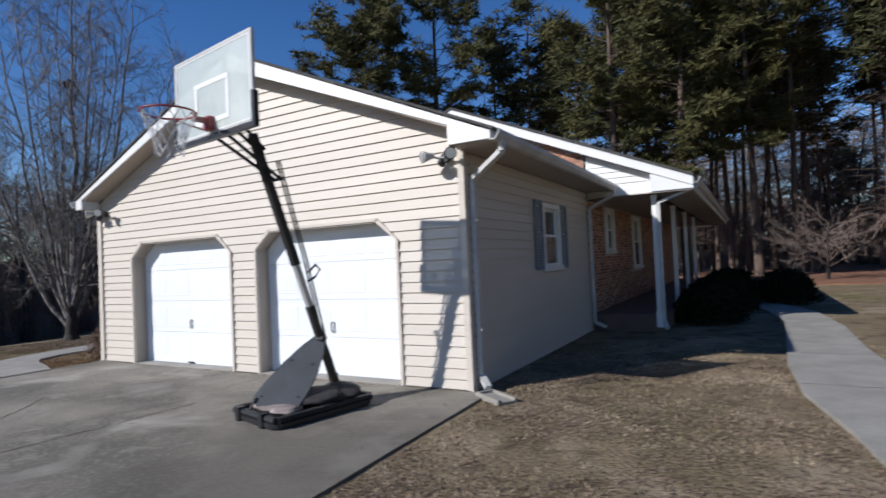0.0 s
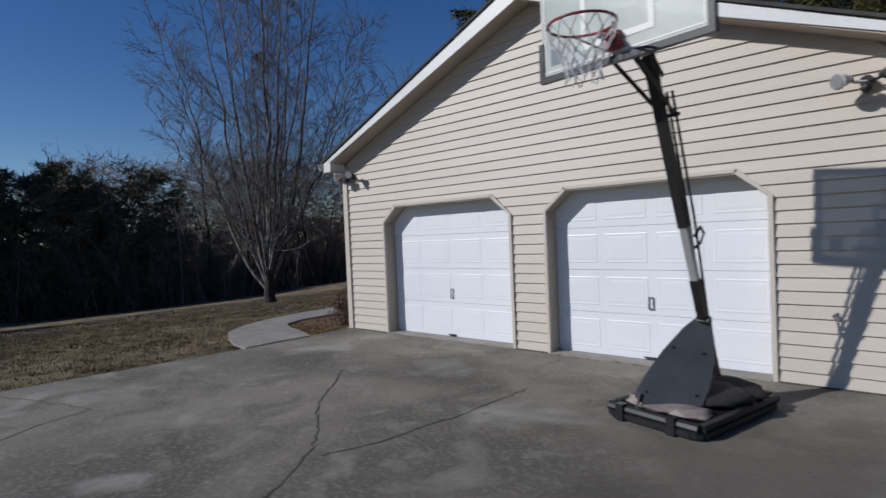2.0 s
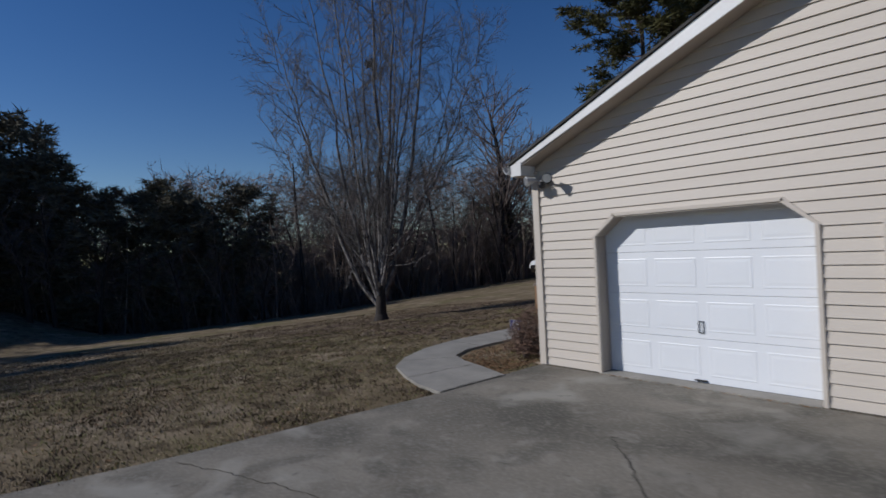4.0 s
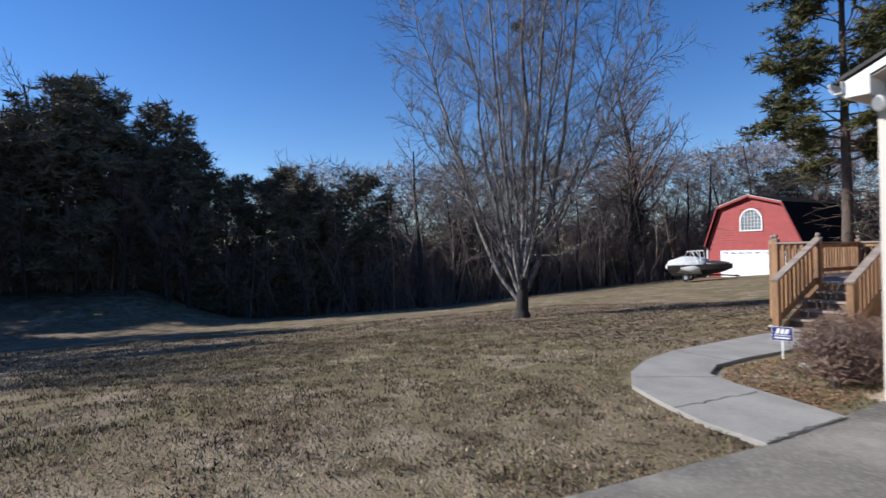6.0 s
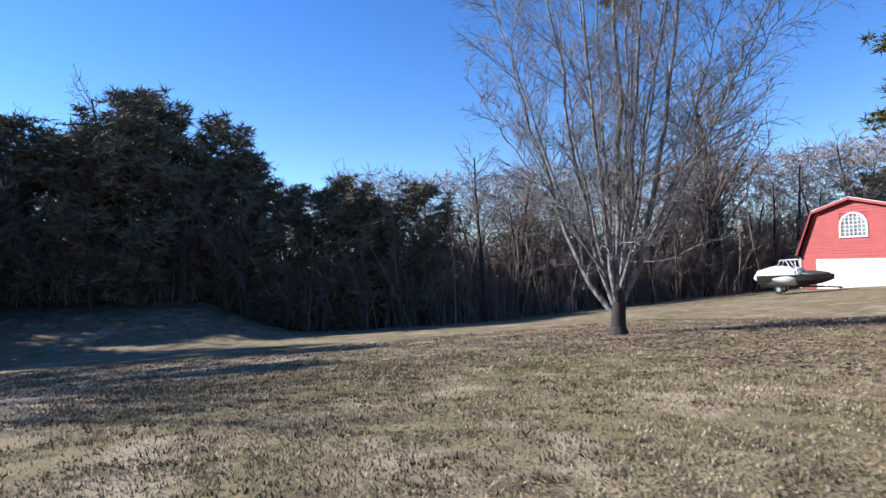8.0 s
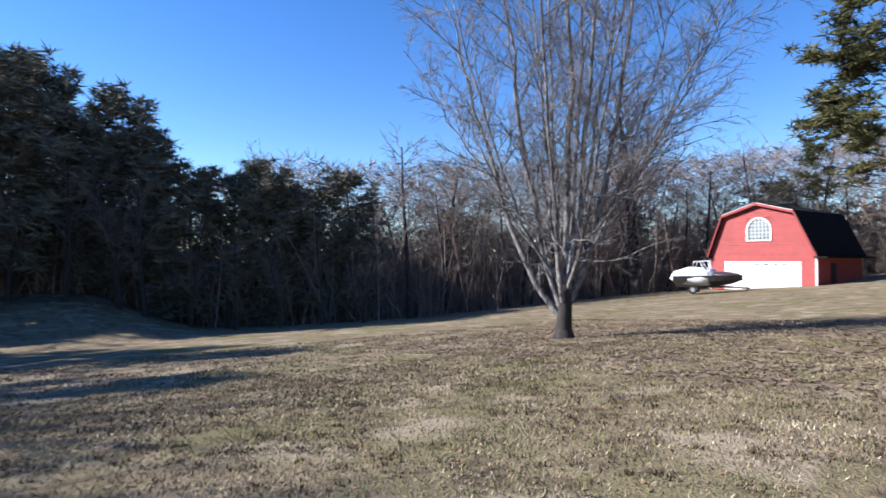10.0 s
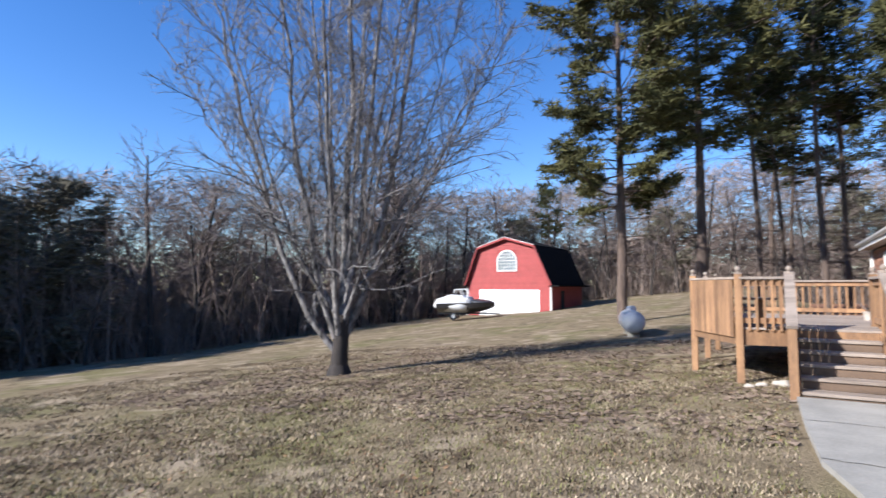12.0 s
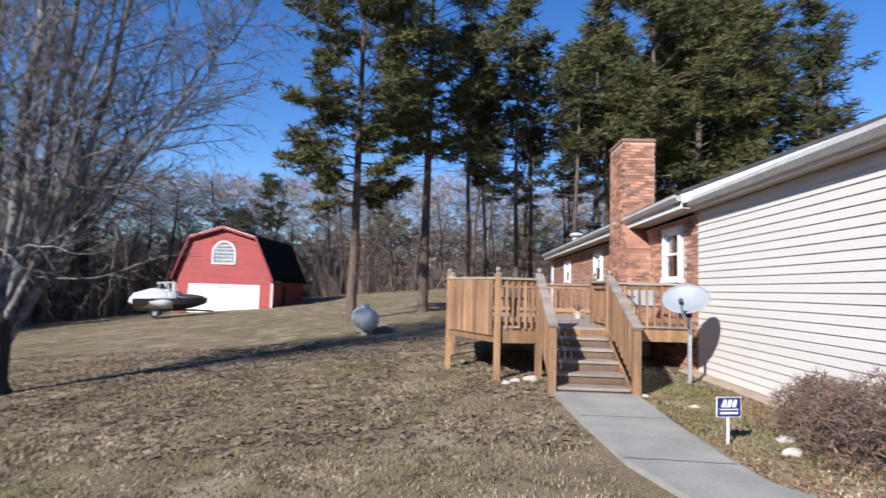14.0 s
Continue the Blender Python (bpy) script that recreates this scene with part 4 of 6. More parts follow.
def pine(seed, height, crown_from, reach, limbs, tufts, blades, needles, name="pine_tree", label="", size=0.42, width=0.028, round_top=0.6, thick=0.27, dead=0.7):
    w = Wood(seed)
    g = base(name, label, "tree", "pines")
    path = w.limb(Vector((0, 0, -0.3)), Vector((0, 0, 1)), height, thick, 0.04, 12, 9, 0.018, 0.02)
    part_mesh("trunk", w.mesh("trunk", BARKP), g)
    ends = []
    for i in range(limbs):
        s = crown_from + (1 - crown_from) * (i + w.rng.random() * 0.8) / limbs
        p, d = w.at(path, min(s, 0.999))
        k = (s - crown_from) / (1 - crown_from)
        ln = reach * (0.55 + 0.9 * k if k < 0.35 else 1.15 * (1 - k) ** round_top + 0.12) * w.rng.uniform(0.55, 1.15)
        tilt = 92 - 40 * k + w.rng.uniform(-12, 12)
        q = w.limb(p, w.side(Vector((0, 0, 1)), tilt), ln, 0.05 * (1.15 - k), 0.012, 5, 4, 0.12, 0.05)
        ends.append(q)
        for m in range(4):
            pp, dd = w.at(q, w.rng.uniform(0.35, 0.95))
            ends.append(w.limb(pp, w.side(dd, 45), ln * 0.35 * w.rng.uniform(0.6, 1.2), 0.015, 0.006, 2, 3, 0.1, 0.06))
    for i in range(int(limbs * dead)):
        p, d = w.at(path, w.rng.uniform(0.12, crown_from + 0.1))
        q = w.limb(p, w.side(Vector((0, 0, 1)), w.rng.uniform(70, 105)), w.rng.uniform(0.6, 2.6 if dead < 1 else 3.6), 0.024, 0.007, 3, 3, 0.14, 0.0)
        for m in range(3):
            pp, dd = w.at(q, w.rng.uniform(0.3, 0.95))
            w.limb(pp, w.side(dd, 45), w.rng.uniform(0.3, 0.9), 0.010, 0.005, 1, 3, 0.14, 0.0)
    part_mesh("crown", w.mesh("crown", BARKP), g)
    for q in ends:
        big = len(q) > 3
        for _ in range(tufts if big else max(2, tufts // 2)):
            p, d = w.at(q, min(0.999, w.rng.uniform(0.45, 1.0) if big else w.rng.uniform(0.3, 1.0)))
            w.tuft(p + Vector((w.rng.gauss(0, 0.22), w.rng.gauss(0, 0.22), w.rng.gauss(0.08, 0.09))), size * w.rng.uniform(0.7, 1.2), blades, width)
    part_mesh("foliage", w.mesh("foliage", needles, False), g)
    return g


def thicket(seed):
    w = Wood(seed)
    for i in range(150):
        p = Vector((w.rng.uniform(-5, 5), w.rng.uniform(-2.5, 2.5), -0.3))
        h = w.rng.uniform(1.2, 5.5) if i % 5 else w.rng.uniform(5, 8.5)
        q = w.limb(p, Vector((w.rng.gauss(0, 0.26), w.rng.gauss(0, 0.26), 1)).normalized(), h, 0.018 + 0.005 * h, 0.008, 2, 3, 0.12)
        for m in range(5):
            pp, dd = w.at(q, w.rng.uniform(0.2, 0.95))
            w.limb(pp, w.side(dd, 62), h * 0.3 * w.rng.uniform(0.5, 1.2), 0.013, 0.005, 1, 3, 0.12)
    ob = new("undergrowth", w.mesh("undergrowth", BRUSHM))
    return tagged(ob, "tangle of bare grey-brown saplings at the woods' edge", "undergrowth", "", "stuff")


spreading_tree()

L_PINE = "tall pine with bare lower trunk and clumped olive needles"
L_DARK = "dark evergreen among the shaded woods"
bares = [bare_tree(31, 15, 3.4, 22), bare_tree(32, 13, 2.8, 20), bare_tree(33, 11, 3.0, 18)]
pines_near = [pine(41, 20, 0.29, 5.6, 76, 15, 17, NEEDLE, label=L_PINE, size=0.41, width=0.036, round_top=0.5), pine(42, 19, 0.42, 4.4, 52, 11, 15, NEEDLE, label=L_PINE, size=0.42, width=0.036, round_top=0.5)]
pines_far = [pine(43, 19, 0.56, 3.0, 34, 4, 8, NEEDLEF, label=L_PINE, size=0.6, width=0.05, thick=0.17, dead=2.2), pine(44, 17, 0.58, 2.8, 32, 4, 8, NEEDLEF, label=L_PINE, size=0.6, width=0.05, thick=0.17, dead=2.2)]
darks = [pine(45, 12.5, 0.10, 4.6, 56, 6, 9, NEEDLED, "evergreen_tree", L_DARK, 0.62, 0.06, 0.32), pine(46, 10.5, 0.08, 4.0, 50, 6, 9, NEEDLED, "evergreen_tree", L_DARK, 0.62, 0.06, 0.32)]
thickets = [thicket(51), thicket(52)]
plant = random.Random(7)
used = set()


def put(ob, x, y, size=1.0, turn=None, lean=0):
    m = pose(x, y, land(x, y), lean, 0, plant.uniform(0, 360) if turn is None else turn)
    if ob not in used:
        used.add(ob)
        ob.matrix_world = m
        ob.scale = (size, size, size)
        return ob
    c = copy_thing(ob, m)
    c.scale = (size, size, size)
    return c


def along(line, gap):
    """Places along a line of corners, one every gap metres, with the way across it."""
    out, left = [], 0.0
    for (x0, y0), (x1, y1) in zip(line, line[1:]):
        ln = math.hypot(x1 - x0, y1 - y0)
        while left < ln:
            k = left / ln
            out.append((x0 + (x1 - x0) * k, y0 + (y1 - y0) * k, -(y1 - y0) / ln, (x1 - x0) / ln))
            left += gap
        left -= ln
    return out


# single pines of the lawn
put(pines_near[0], -18.6, 26.4, 0.93, 20)
put(pines_near[1], -15.6, 29.5, 1.05, 100)
put(pines_far[0], -10.5, 33.0, 0.98, 210)
for x, y, s, t in ((-4.6, 28.0, 0.9, 70), (-1.6, 30.0, 0.94, 140), (-7.6, 31.5, 0.9, 300), (1.6, 33.5, 0.95, 250), (-32, 53, 0.72, 30)):
    put(pines_far[1] if x in (-7.6, -32) else pines_near[0 if x in (-1.6, -32) else 1], x, y, s, t)
# pine stand behind the house and in front of the porch
for i in range(40):
    x = -15 + (i % 20) * 1.28 + plant.uniform(-1.1, 1.1)
    y = 37 + (i // 20) * 7 + plant.uniform(-2.5, 2.5)
    if x < -6 and i % 2 == 0:
        continue
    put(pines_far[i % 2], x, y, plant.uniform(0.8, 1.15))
# unseen rows of the stand east of the house, added to cut sky light
east = random.Random(12)
for i in range(22):
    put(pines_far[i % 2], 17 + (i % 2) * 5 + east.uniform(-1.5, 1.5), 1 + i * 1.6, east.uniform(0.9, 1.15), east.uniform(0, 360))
    if i % 2:
        put(pines_near[1], 27 + east.uniform(-2, 2), i * 1.7, east.uniform(0.9, 1.1), east.uniform(0, 360))
# dark woods to the west
WEST = [(-40, -48), (-50, -36), (-54, -22), (-53, -9), (-52, 3), (-47, 14), (-44.6, 18.8)]
for i, (x, y, nx, ny) in enumerate(along(WEST, 2.6)):
    size = 0.92 if y < -8 else (0.96 if y < 4 else (0.84 if y < 13 else 0.78))
    put(darks[i % 2], x + plant.uniform(-1.5, 1.5), y + plant.uniform(-1.5, 1.5), size * plant.uniform(0.8, 1.15))
    if i % 2:
        put(darks[(i + 1) % 2], x + nx * 5 + plant.uniform(-2, 2), y + ny * 5, size * plant.uniform(0.95, 1.2))
    if i % 2 == 0:
        put(bares[i % 3], x + nx * 4, y + ny * 4, size * plant.uniform(1.15, 1.4))
    put(bares[1 + i % 2], x - nx * 3.5, y - ny * 3.5, size * plant.uniform(0.6, 1.0))
# bare woods to the north west and north
NORTH = [(-45, 20), (-44.5, 27), (-43, 37), (-39, 47), (-31, 57), (-18, 60), (-6, 56), (6, 50), (20, 44), (34, 34)]
for i, (x, y, nx, ny) in enumerate(along(NORTH, 2.1)):
    put(bares[i % 3], x + plant.uniform(-1, 1), y + plant.uniform(-1, 1), plant.uniform(0.75, 1.12))
    if i % 2 and x < 0:
        put(bares[(i + 1) % 3], x + nx * 6, y + ny * 6, plant.uniform(0.8, 1.15))
    if i % 7 == 3:
        put(darks[1], x + nx * 4, y + ny * 4, plant.uniform(0.7, 0.9))
big = bare_tree(34, 19, 6.5, 34, 2.2)
put(big, -42.6, 42.4, 1.2, 40)
put(big, -43.0, 41.0, 0.8, 160)
put(big, -47.0, 24.0, 0.72, 250)
for x, y, s in ((-43.0, 36.5, 0.7), (-40.5, 45.0, 0.75), (-41.5, 39.5, 0.8), (-42.2, 33.5, 0.7), (-38.5, 47.5, 0.7), (-39.8, 43.0, 0.8), (-43.4, 30.0, 0.65)):
    put(bares[2], x, y, s)
for i, (x, y, nx, ny) in enumerate(along(WEST + NORTH, 5.0)):
    for k in (0, 1):
        c = put(thickets[(i + k) % 2], x + nx * (1 + 4 * k), y + ny * (1 + 4 * k), plant.uniform(0.9, 1.25) * (0.8 if x > -30 else 1), math.degrees(math.atan2(-nx, ny)) + 90 * 0)
# trees towards the sun, whose shadows lie on the lawn
for x, y, s in ((-29, -16.5, 1.15), (-28.0, -13.2, 1.0), (-38, -15.5, 1.1), (-42, -19.5, 1.2), (-24.5, -23.5, 1.2), (-36, -24.5, 1.3), (-33.5, -12.5, 0.9), (-31.0, -15.4, 1.1), (-30.3, -14.6, 1.0)):
    put(bares[0], x, y, s)
for x, y, s in ((-45, -18, 1.2), (-47, -24, 1.2)):
    put(darks[0], x, y, s)
for x, y, s in ((-41, -16, 1.0), (-33.6, -15.2, 0.85)):
    put(pines_far[1], x, y, s)
for x, y, s, k in ((-33.4, -19.2, 1.2, 0), (-34.2, -19.8, 1.25, 1), (-35.4, -20.2, 1.3, 2), (-32.8, -18.6, 1.1, 1), (-31.9, -17.8, 1.1, 2)):
    put(bares[k], x, y, s)


def far_woods():
    """The dense inside of the woods behind the first rows: leaf and twig clumps down to the ground."""
    w = Wood(61)
    line = [(-34, -60), (-62, -46), (-73, -24), (-71, -4), (-62, 10), (-56, 28), (-50, 46), (-40, 60), (-26, 70), (-6, 68), (14, 62), (30, 54), (48, 36), (58, 10)]
    for x, y, nx, ny in along(line, 0.5):
        tall = 13.0 if y > 14 else 11.5
        for k in range(84):
            h = tall * w.rng.random() ** 1.0
            c = Vector((x + nx * w.rng.uniform(-7, 3), y + ny * w.rng.uniform(-7, 3), land(x, y) + h))
            low = h < tall * 0.5
            w.tuft(c, w.rng.uniform(0.6, 1.5), 6, w.rng.uniform(0.05, 0.12) if low else w.rng.uniform(0.02, 0.05), 0.6 if low else 1.0)
    tagged(new("far_woods", w.mesh("far_woods", BRUSHF, False)), "dense shaded brown woodland far behind the lawn", "woods", "", "stuff")


far_woods()


def shrub(name, label, x, y, r, h, material, count, size, width, flat=0.8, twigs=0):
    w = Wood(int(abs(x * 7 + y * 13)))
    z = land(x, y)
    g = base(name, label, "bush", at=(x, y, z))
    for i in range(max(8, twigs)):
        w.limb(Vector((x, y, z - 0.05)), Vector((w.rng.gauss(0, 0.5) * r / h, w.rng.gauss(0, 0.5) * r / h, 1)).normalized(), h * w.rng.uniform(0.6, 1.1), 0.006, 0.002, 4, 3, 0.15)
    part_mesh("brushwood", w.mesh("brushwood", TWIG), g)
    for i in range(count):
        a, k, q = w.rng.uniform(0, math.tau), w.rng.random() ** 0.5, w.rng.random()
        rr = r * k * (1 - 0.45 * q * q)
        w.tuft(Vector((x + math.cos(a) * rr, y + math.sin(a) * rr, z + 0.08 + h * q * (1 - 0.25 * k))), size, 5, width, flat)
    part_mesh("foliage", w.mesh("foliage", material, False), g)
    return g


L_BUSH = "dense dark evergreen bush beside the porch"
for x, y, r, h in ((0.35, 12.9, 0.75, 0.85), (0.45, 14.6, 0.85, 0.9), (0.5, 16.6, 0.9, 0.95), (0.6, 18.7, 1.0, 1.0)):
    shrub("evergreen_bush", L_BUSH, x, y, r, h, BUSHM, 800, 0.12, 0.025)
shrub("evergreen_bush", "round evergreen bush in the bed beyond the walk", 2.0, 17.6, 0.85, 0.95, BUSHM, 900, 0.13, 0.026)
for x, y, r, h in ((-9.98, 6.95, 0.48, 0.58), (-10.02, 6.15, 0.58, 0.72)):
    shrub("low_bush", "dry reddish-brown twiggy bush against the vinyl wall", x, y, r, h, BUSHB, 1000, 0.08, 0.0045, 0.9, 300)
shrub("low_bush", "small dark red shrub in the bed at the garage corner", -9.95, 5.75, 0.22, 0.42, BUSHB, 90, 0.10, 0.012, 0.8, 40)


def small_tree(x, y):
    w = Wood(77)
    z = land(x, y)
    g = base("ornamental_tree", "low wide bare ornamental tree before the pines", "tree", at=(x, y, z))
    path = w.limb(Vector((x, y, z - 0.1)), Vector((0, 0, 1)), 2.6, 0.09, 0.05, 5, 6, 0.03)
    part_mesh("trunk", w.mesh("trunk", BARK), g)
    branches(w, path, 26, 0.25, 1.0, 72, 3.0, 0.03, [(8, 40, 0.4, 0.012), (5, 40, 0.5, 0.008)], 5, 4, -0.01, 0.16)
    part_mesh("crown", w.mesh("crown", BRUSHM), g)


small_tree(4.2, 29.5)

# ---- basketball hoop ----
def hoop():
    g = base("basketball_hoop", "portable basketball hoop with leaning black pole and clear board", "basketball hoop", at=(-3.0, 4.1, 0))
    R = pose(-3.045, 4.14, 0, 0, 0, -13.5)
    # base tray
    bm = bmesh.new()
    prism(bm, [(-0.44, -0.60), (-0.36, -0.66), (0.36, -0.66), (0.44, -0.60), (0.44, 0.50), (0.34, 0.60), (-0.34, 0.60), (-0.44, 0.50)], XY, 0.0, 0.085)
    bevelled(bm, 0.022)
    bm.transform(R)
    part("base", bm, BLACKP, g, "black plastic weighted base")
    bm = bmesh.new()
    for p, q in (((-0.40, -0.62, 0.09), (0.40, -0.62, 0.09)), ((0.40, -0.60, 0.09), (0.40, 0.54, 0.09)), ((-0.40, -0.60, 0.09), (-0.40, 0.54, 0.09)), ((-0.36, 0.56, 0.09), (0.36, 0.56, 0.09))):
        tube(bm, [p, q], 0.038, 8)
    bm.transform(R)
    part("rim_lip", bm, BLACKP, g)
    for x in (-0.30, 0.16):
        bm = bmesh.new()
        box(bm, x, x + 0.07, -0.675, -0.60, 0.0, 0.14)
        bm.transform(R)
        part("tab", bm, BLACKP, g)
    foot, top = Vector((-2.98, 4.58, 0.06)), Vector((-3.13, 3.58, 2.92))
    at = lambda k: foot.lerp(top, k)
    for a, b, w, m, lab in ((0, 0.37, 0.072, BLACKM, "black lower pole"), (0.37, 0.53, 0.060, SILVER, "bare silver middle pole"), (0.53, 1.0, 0.075, BLACKM, "black upper pole")):
        bm = bmesh.new()
        beam(bm, at(a), at(b), w, w)
        part("pole", bm, m, g, lab)
    # lift rod, handle and spring mount
    off = Vector((0.03, 0.13, 0.02))
    bm = bmesh.new()
    for s in (-0.022, 0.022):
        tube(bm, [at(0.24) + Vector((s, 0.06, 0)), at(0.55) + off + Vector((s, 0, 0)), at(0.90) + off * 1.2 + Vector((s, 0.03, 0.02))], 0.011, 6)
    part("lift_rod", bm, BLACKM, g)
    bm = bmesh.new()
    c = at(0.50) + Vector((0.03, 0.12, 0))
    tube(bm, [c, c + Vector((0.02, 0.10, 0.08)), c + Vector((0.03, 0.15, 0.02)), c + Vector((0.02, 0.08, -0.06)), c + Vector((0, -0.02, -0.10))], 0.013, 6)
    part("handle", bm, BLACKM, g)
    bm = bmesh.new()
    tube(bm, [at(0.24) - Vector((0.055, 0, 0)), at(0.24) + Vector((0.055, 0, 0))], 0.045, 10)
    part("bolt", bm, BLACKM, g)
    # arms to the board
    bc = Vector((-3.20, 3.17, 2.86))
    bx = Vector((1.36, -0.20, 0)).normalized()
    by = Vector((bx.y, -bx.x, 0))
    by = -by if by.y > 0 else by
    for s in (-1, 1):
        for lo, hi, back in ((0.88, 0.02, 0.20), (0.965, 0.30, 0.09)):
            bm = bmesh.new()
            a = at(lo) + bx * 0.06 * s
            b = bc + bx * 0.10 * s + Vector((0, 0.04, hi))
            d = (a - b).normalized()
            beam(bm, a + d * back, b, 0.014, 0.032)
            part("arm", bm, BLACKM, g)
    bm = bmesh.new()
    a = at(0.88) + (at(0.88) - bc).normalized() * 0.20
    tube(bm, [a - bx * 0.08, a + bx * 0.08], 0.016, 6)
    part("cross_bar", bm, BLACKM, g)
    bm = bmesh.new()
    beam(bm, bc + Vector((0, 0.045, -0.02)) - bx * 0.2, bc + Vector((0, 0.045, -0.02)) + bx * 0.2, 0.03, 0.06)
    beam(bm, bc + Vector((0, 0.045, 0.30)) - bx * 0.2, bc + Vector((0, 0.045, 0.30)) + bx * 0.2, 0.02, 0.03)
    for s in (-0.17, 0.17):
        beam(bm, bc + bx * s + Vector((0, 0.042, -0.04)), bc + bx * s + Vector((0, 0.042, 0.80)), 0.03, 0.02)
    part("board_bracket", bm, GREYP, g, "grey steel bracket behind the board")
    # backboard, 1.37 m by 0.84 m
    F = Matrix((( bx.x, by.x, 0, bc.x), (bx.y, by.y, 0, bc.y), (0, 0, 1, bc.z - 0.04), (0, 0, 0, 1)))
    # local: x along, y towards the player, z up

    def lb(name, boxes, m, parent, label=""):
        bm = bmesh.new()
        for q in boxes:
            box(bm, *q)
        bm.transform(F)
        return part(name, bm, m, parent, label)
    W, H = 0.685, 0.86
    bd = lb("backboard", [(-W + 0.02, W - 0.02, -0.006, 0.006, 0.03, H - 0.02)], ACRYLIC, g, "cloudy clear backboard")
    lb("frame", [(-W, -W + 0.025, -0.022, 0.0105, 0.02, H), (W - 0.025, W, -0.022, 0.0105, 0.02, H), (-W + 0.025, W - 0.025, -0.022, 0.0105, H - 0.025, H), (-W + 0.025, W - 0.025, -0.022, 0.0105, 0.02, 0.045)], GUTTER, bd, "pale metal frame")
    t = 0.014
    lb("border", [(-W + 0.03, -W + 0.03 + t, 0.007, 0.0095, 0.05, H - 0.03), (W - 0.03 - t, W - 0.03, 0.007, 0.0095, 0.05, H - 0.03), (-W + 0.03 + t, W - 0.03 - t, 0.007, 0.0095, H - 0.03 - t, H - 0.03), (-W + 0.03 + t, W - 0.03 - t, 0.007, 0.0095, 0.05, 0.05 + t)], WHITE, bd, "white border line")
    lb("target_square", [(-0.30, -0.255, 0.007, 0.0095, 0.14, 0.56), (0.255, 0.30, 0.007, 0.0095, 0.14, 0.56), (-0.255, 0.255, 0.007, 0.0095, 0.515, 0.56), (-0.255, 0.255, 0.007, 0.0095, 0.14, 0.185)], WHITE, bd, "white shooter's square")
    for s in (-1, 1):
        x0, x1 = sorted((s * (W - 0.02), s * (W + 0.025)))
        lb("corner_pad", [(x0, x1, -0.03, 0.02, -0.02, 0.30)], BLACKP, bd, "black corner pad")
    lb("edge_pad", [(-W + 0.02, W - 0.02, -0.03, 0.02, -0.02, 0.028)], BLACKP, bd, "black padding along the lower edge")
    lb("decal", [(-0.60, -0.50, 0.0062, 0.0068, 0.10, 0.24)], SHUTTER, bd, "faded blue-grey decal")
    # rim and net
    rc = Vector((0.0, 0.42, 0.16))
    bm = bmesh.new()
    pts = [rc + Vector((math.cos(k * math.tau / 28) * 0.229, math.sin(k * math.tau / 28) * 0.229, 0)) for k in range(29)]
    tube(bm, pts, 0.010, 8)
    bm.transform(F)
    rim = part("rim", bm, RED, g, "faded red steel rim", True)
    lb("rim_mount", [(-0.05, 0.05, 0.01, 0.07, 0.06, 0.19), (-0.04, 0.04, 0.07, 0.19, 0.13, 0.165)], RED, rim, "red spring box")
    bm = bmesh.new()
    for s in (-1, 1):
        tube(bm, [(s * 0.07, 0.02, 0.07), (s * 0.16, 0.30, 0.15)], 0.007, 6)
    bm.transform(F)
    part("brace", bm, RED, rim)
    bm = bmesh.new()
    n, rng = 12, random.Random(3)
    rad, dep = (0.229, 0.20, 0.165, 0.135, 0.12, 0.125), (0, 0.085, 0.17, 0.25, 0.33, 0.39)
    knots = [[rc + Vector((math.cos((k + 0.5 * (i % 2)) * math.tau / n) * rad[i], math.sin((k + 0.5 * (i % 2)) * math.tau / n) * rad[i], -dep[i])) + Vector([rng.gauss(0, 0.008) for _ in range(3)]) * (i > 0) for k in range(n)] for i in range(6)]
    for i in range(5):
        for k in range(n):
            for j in ((k, k - 1) if i % 2 == 0 else (k, k + 1)):
                if i == 4 and (k * 5 + j) % 4 == 0:
                    continue
                tube(bm, [knots[i][k], knots[i + 1][j % n]], 0.0045, 4, False)
    bm.transform(F)
    part("net", bm, NET, rim, "frayed white net")
    # wheel cover leaning on the pole
    bm = bmesh.new()
    a, b, top2 = Vector((-3.37, 3.63, 0.14)), Vector((-2.92, 3.86, 0.11)), Vector((-3.03, 4.38, 0.80))
    u = (b - a)
    v = top2 - (a + b) / 2
    nrm = u.cross(v).normalized()
    prof = [(-0.52, 0.13), (-0.50, 0.07), (-0.34, 0.0), (-0.1, -0.045), (0.22, -0.06), (0.42, -0.04), (0.50, 0.03), (0.51, 0.2), (0.44, 0.45), (0.32, 0.70), (0.16, 0.92), (0.07, 0.99), (0.0, 1.0), (-0.08, 0.96), (-0.22, 0.82), (-0.38, 0.56), (-0.49, 0.27)]
    mid = (a + b) / 2
    prism(bm, prof, lambda p, q, w: mid + u * p * 1.05 + v * q + nrm * w, -0.014, 0.014)
    bevelled(bm, 0.006, 1)
    sh = part("shield", bm, GREYP, g, "dark grey moulded shield panel")
    for p, q in ((-0.38, 0.12), (0.38, 0.12), (-0.25, 0.6), (0.25, 0.55), (0.0, 0.9)):
        bm = bmesh.new()
        c = mid + u * p + v * q
        tube(bm, [c - nrm * 0.02, c + nrm * 0.02], 0.013, 8)
        part("bolt", bm, BLACKM, sh)
    bm = bmesh.new()
    tube(bm, [top2, at(0.26)], 0.012, 6)
    part("strut", bm, BLACKM, g)
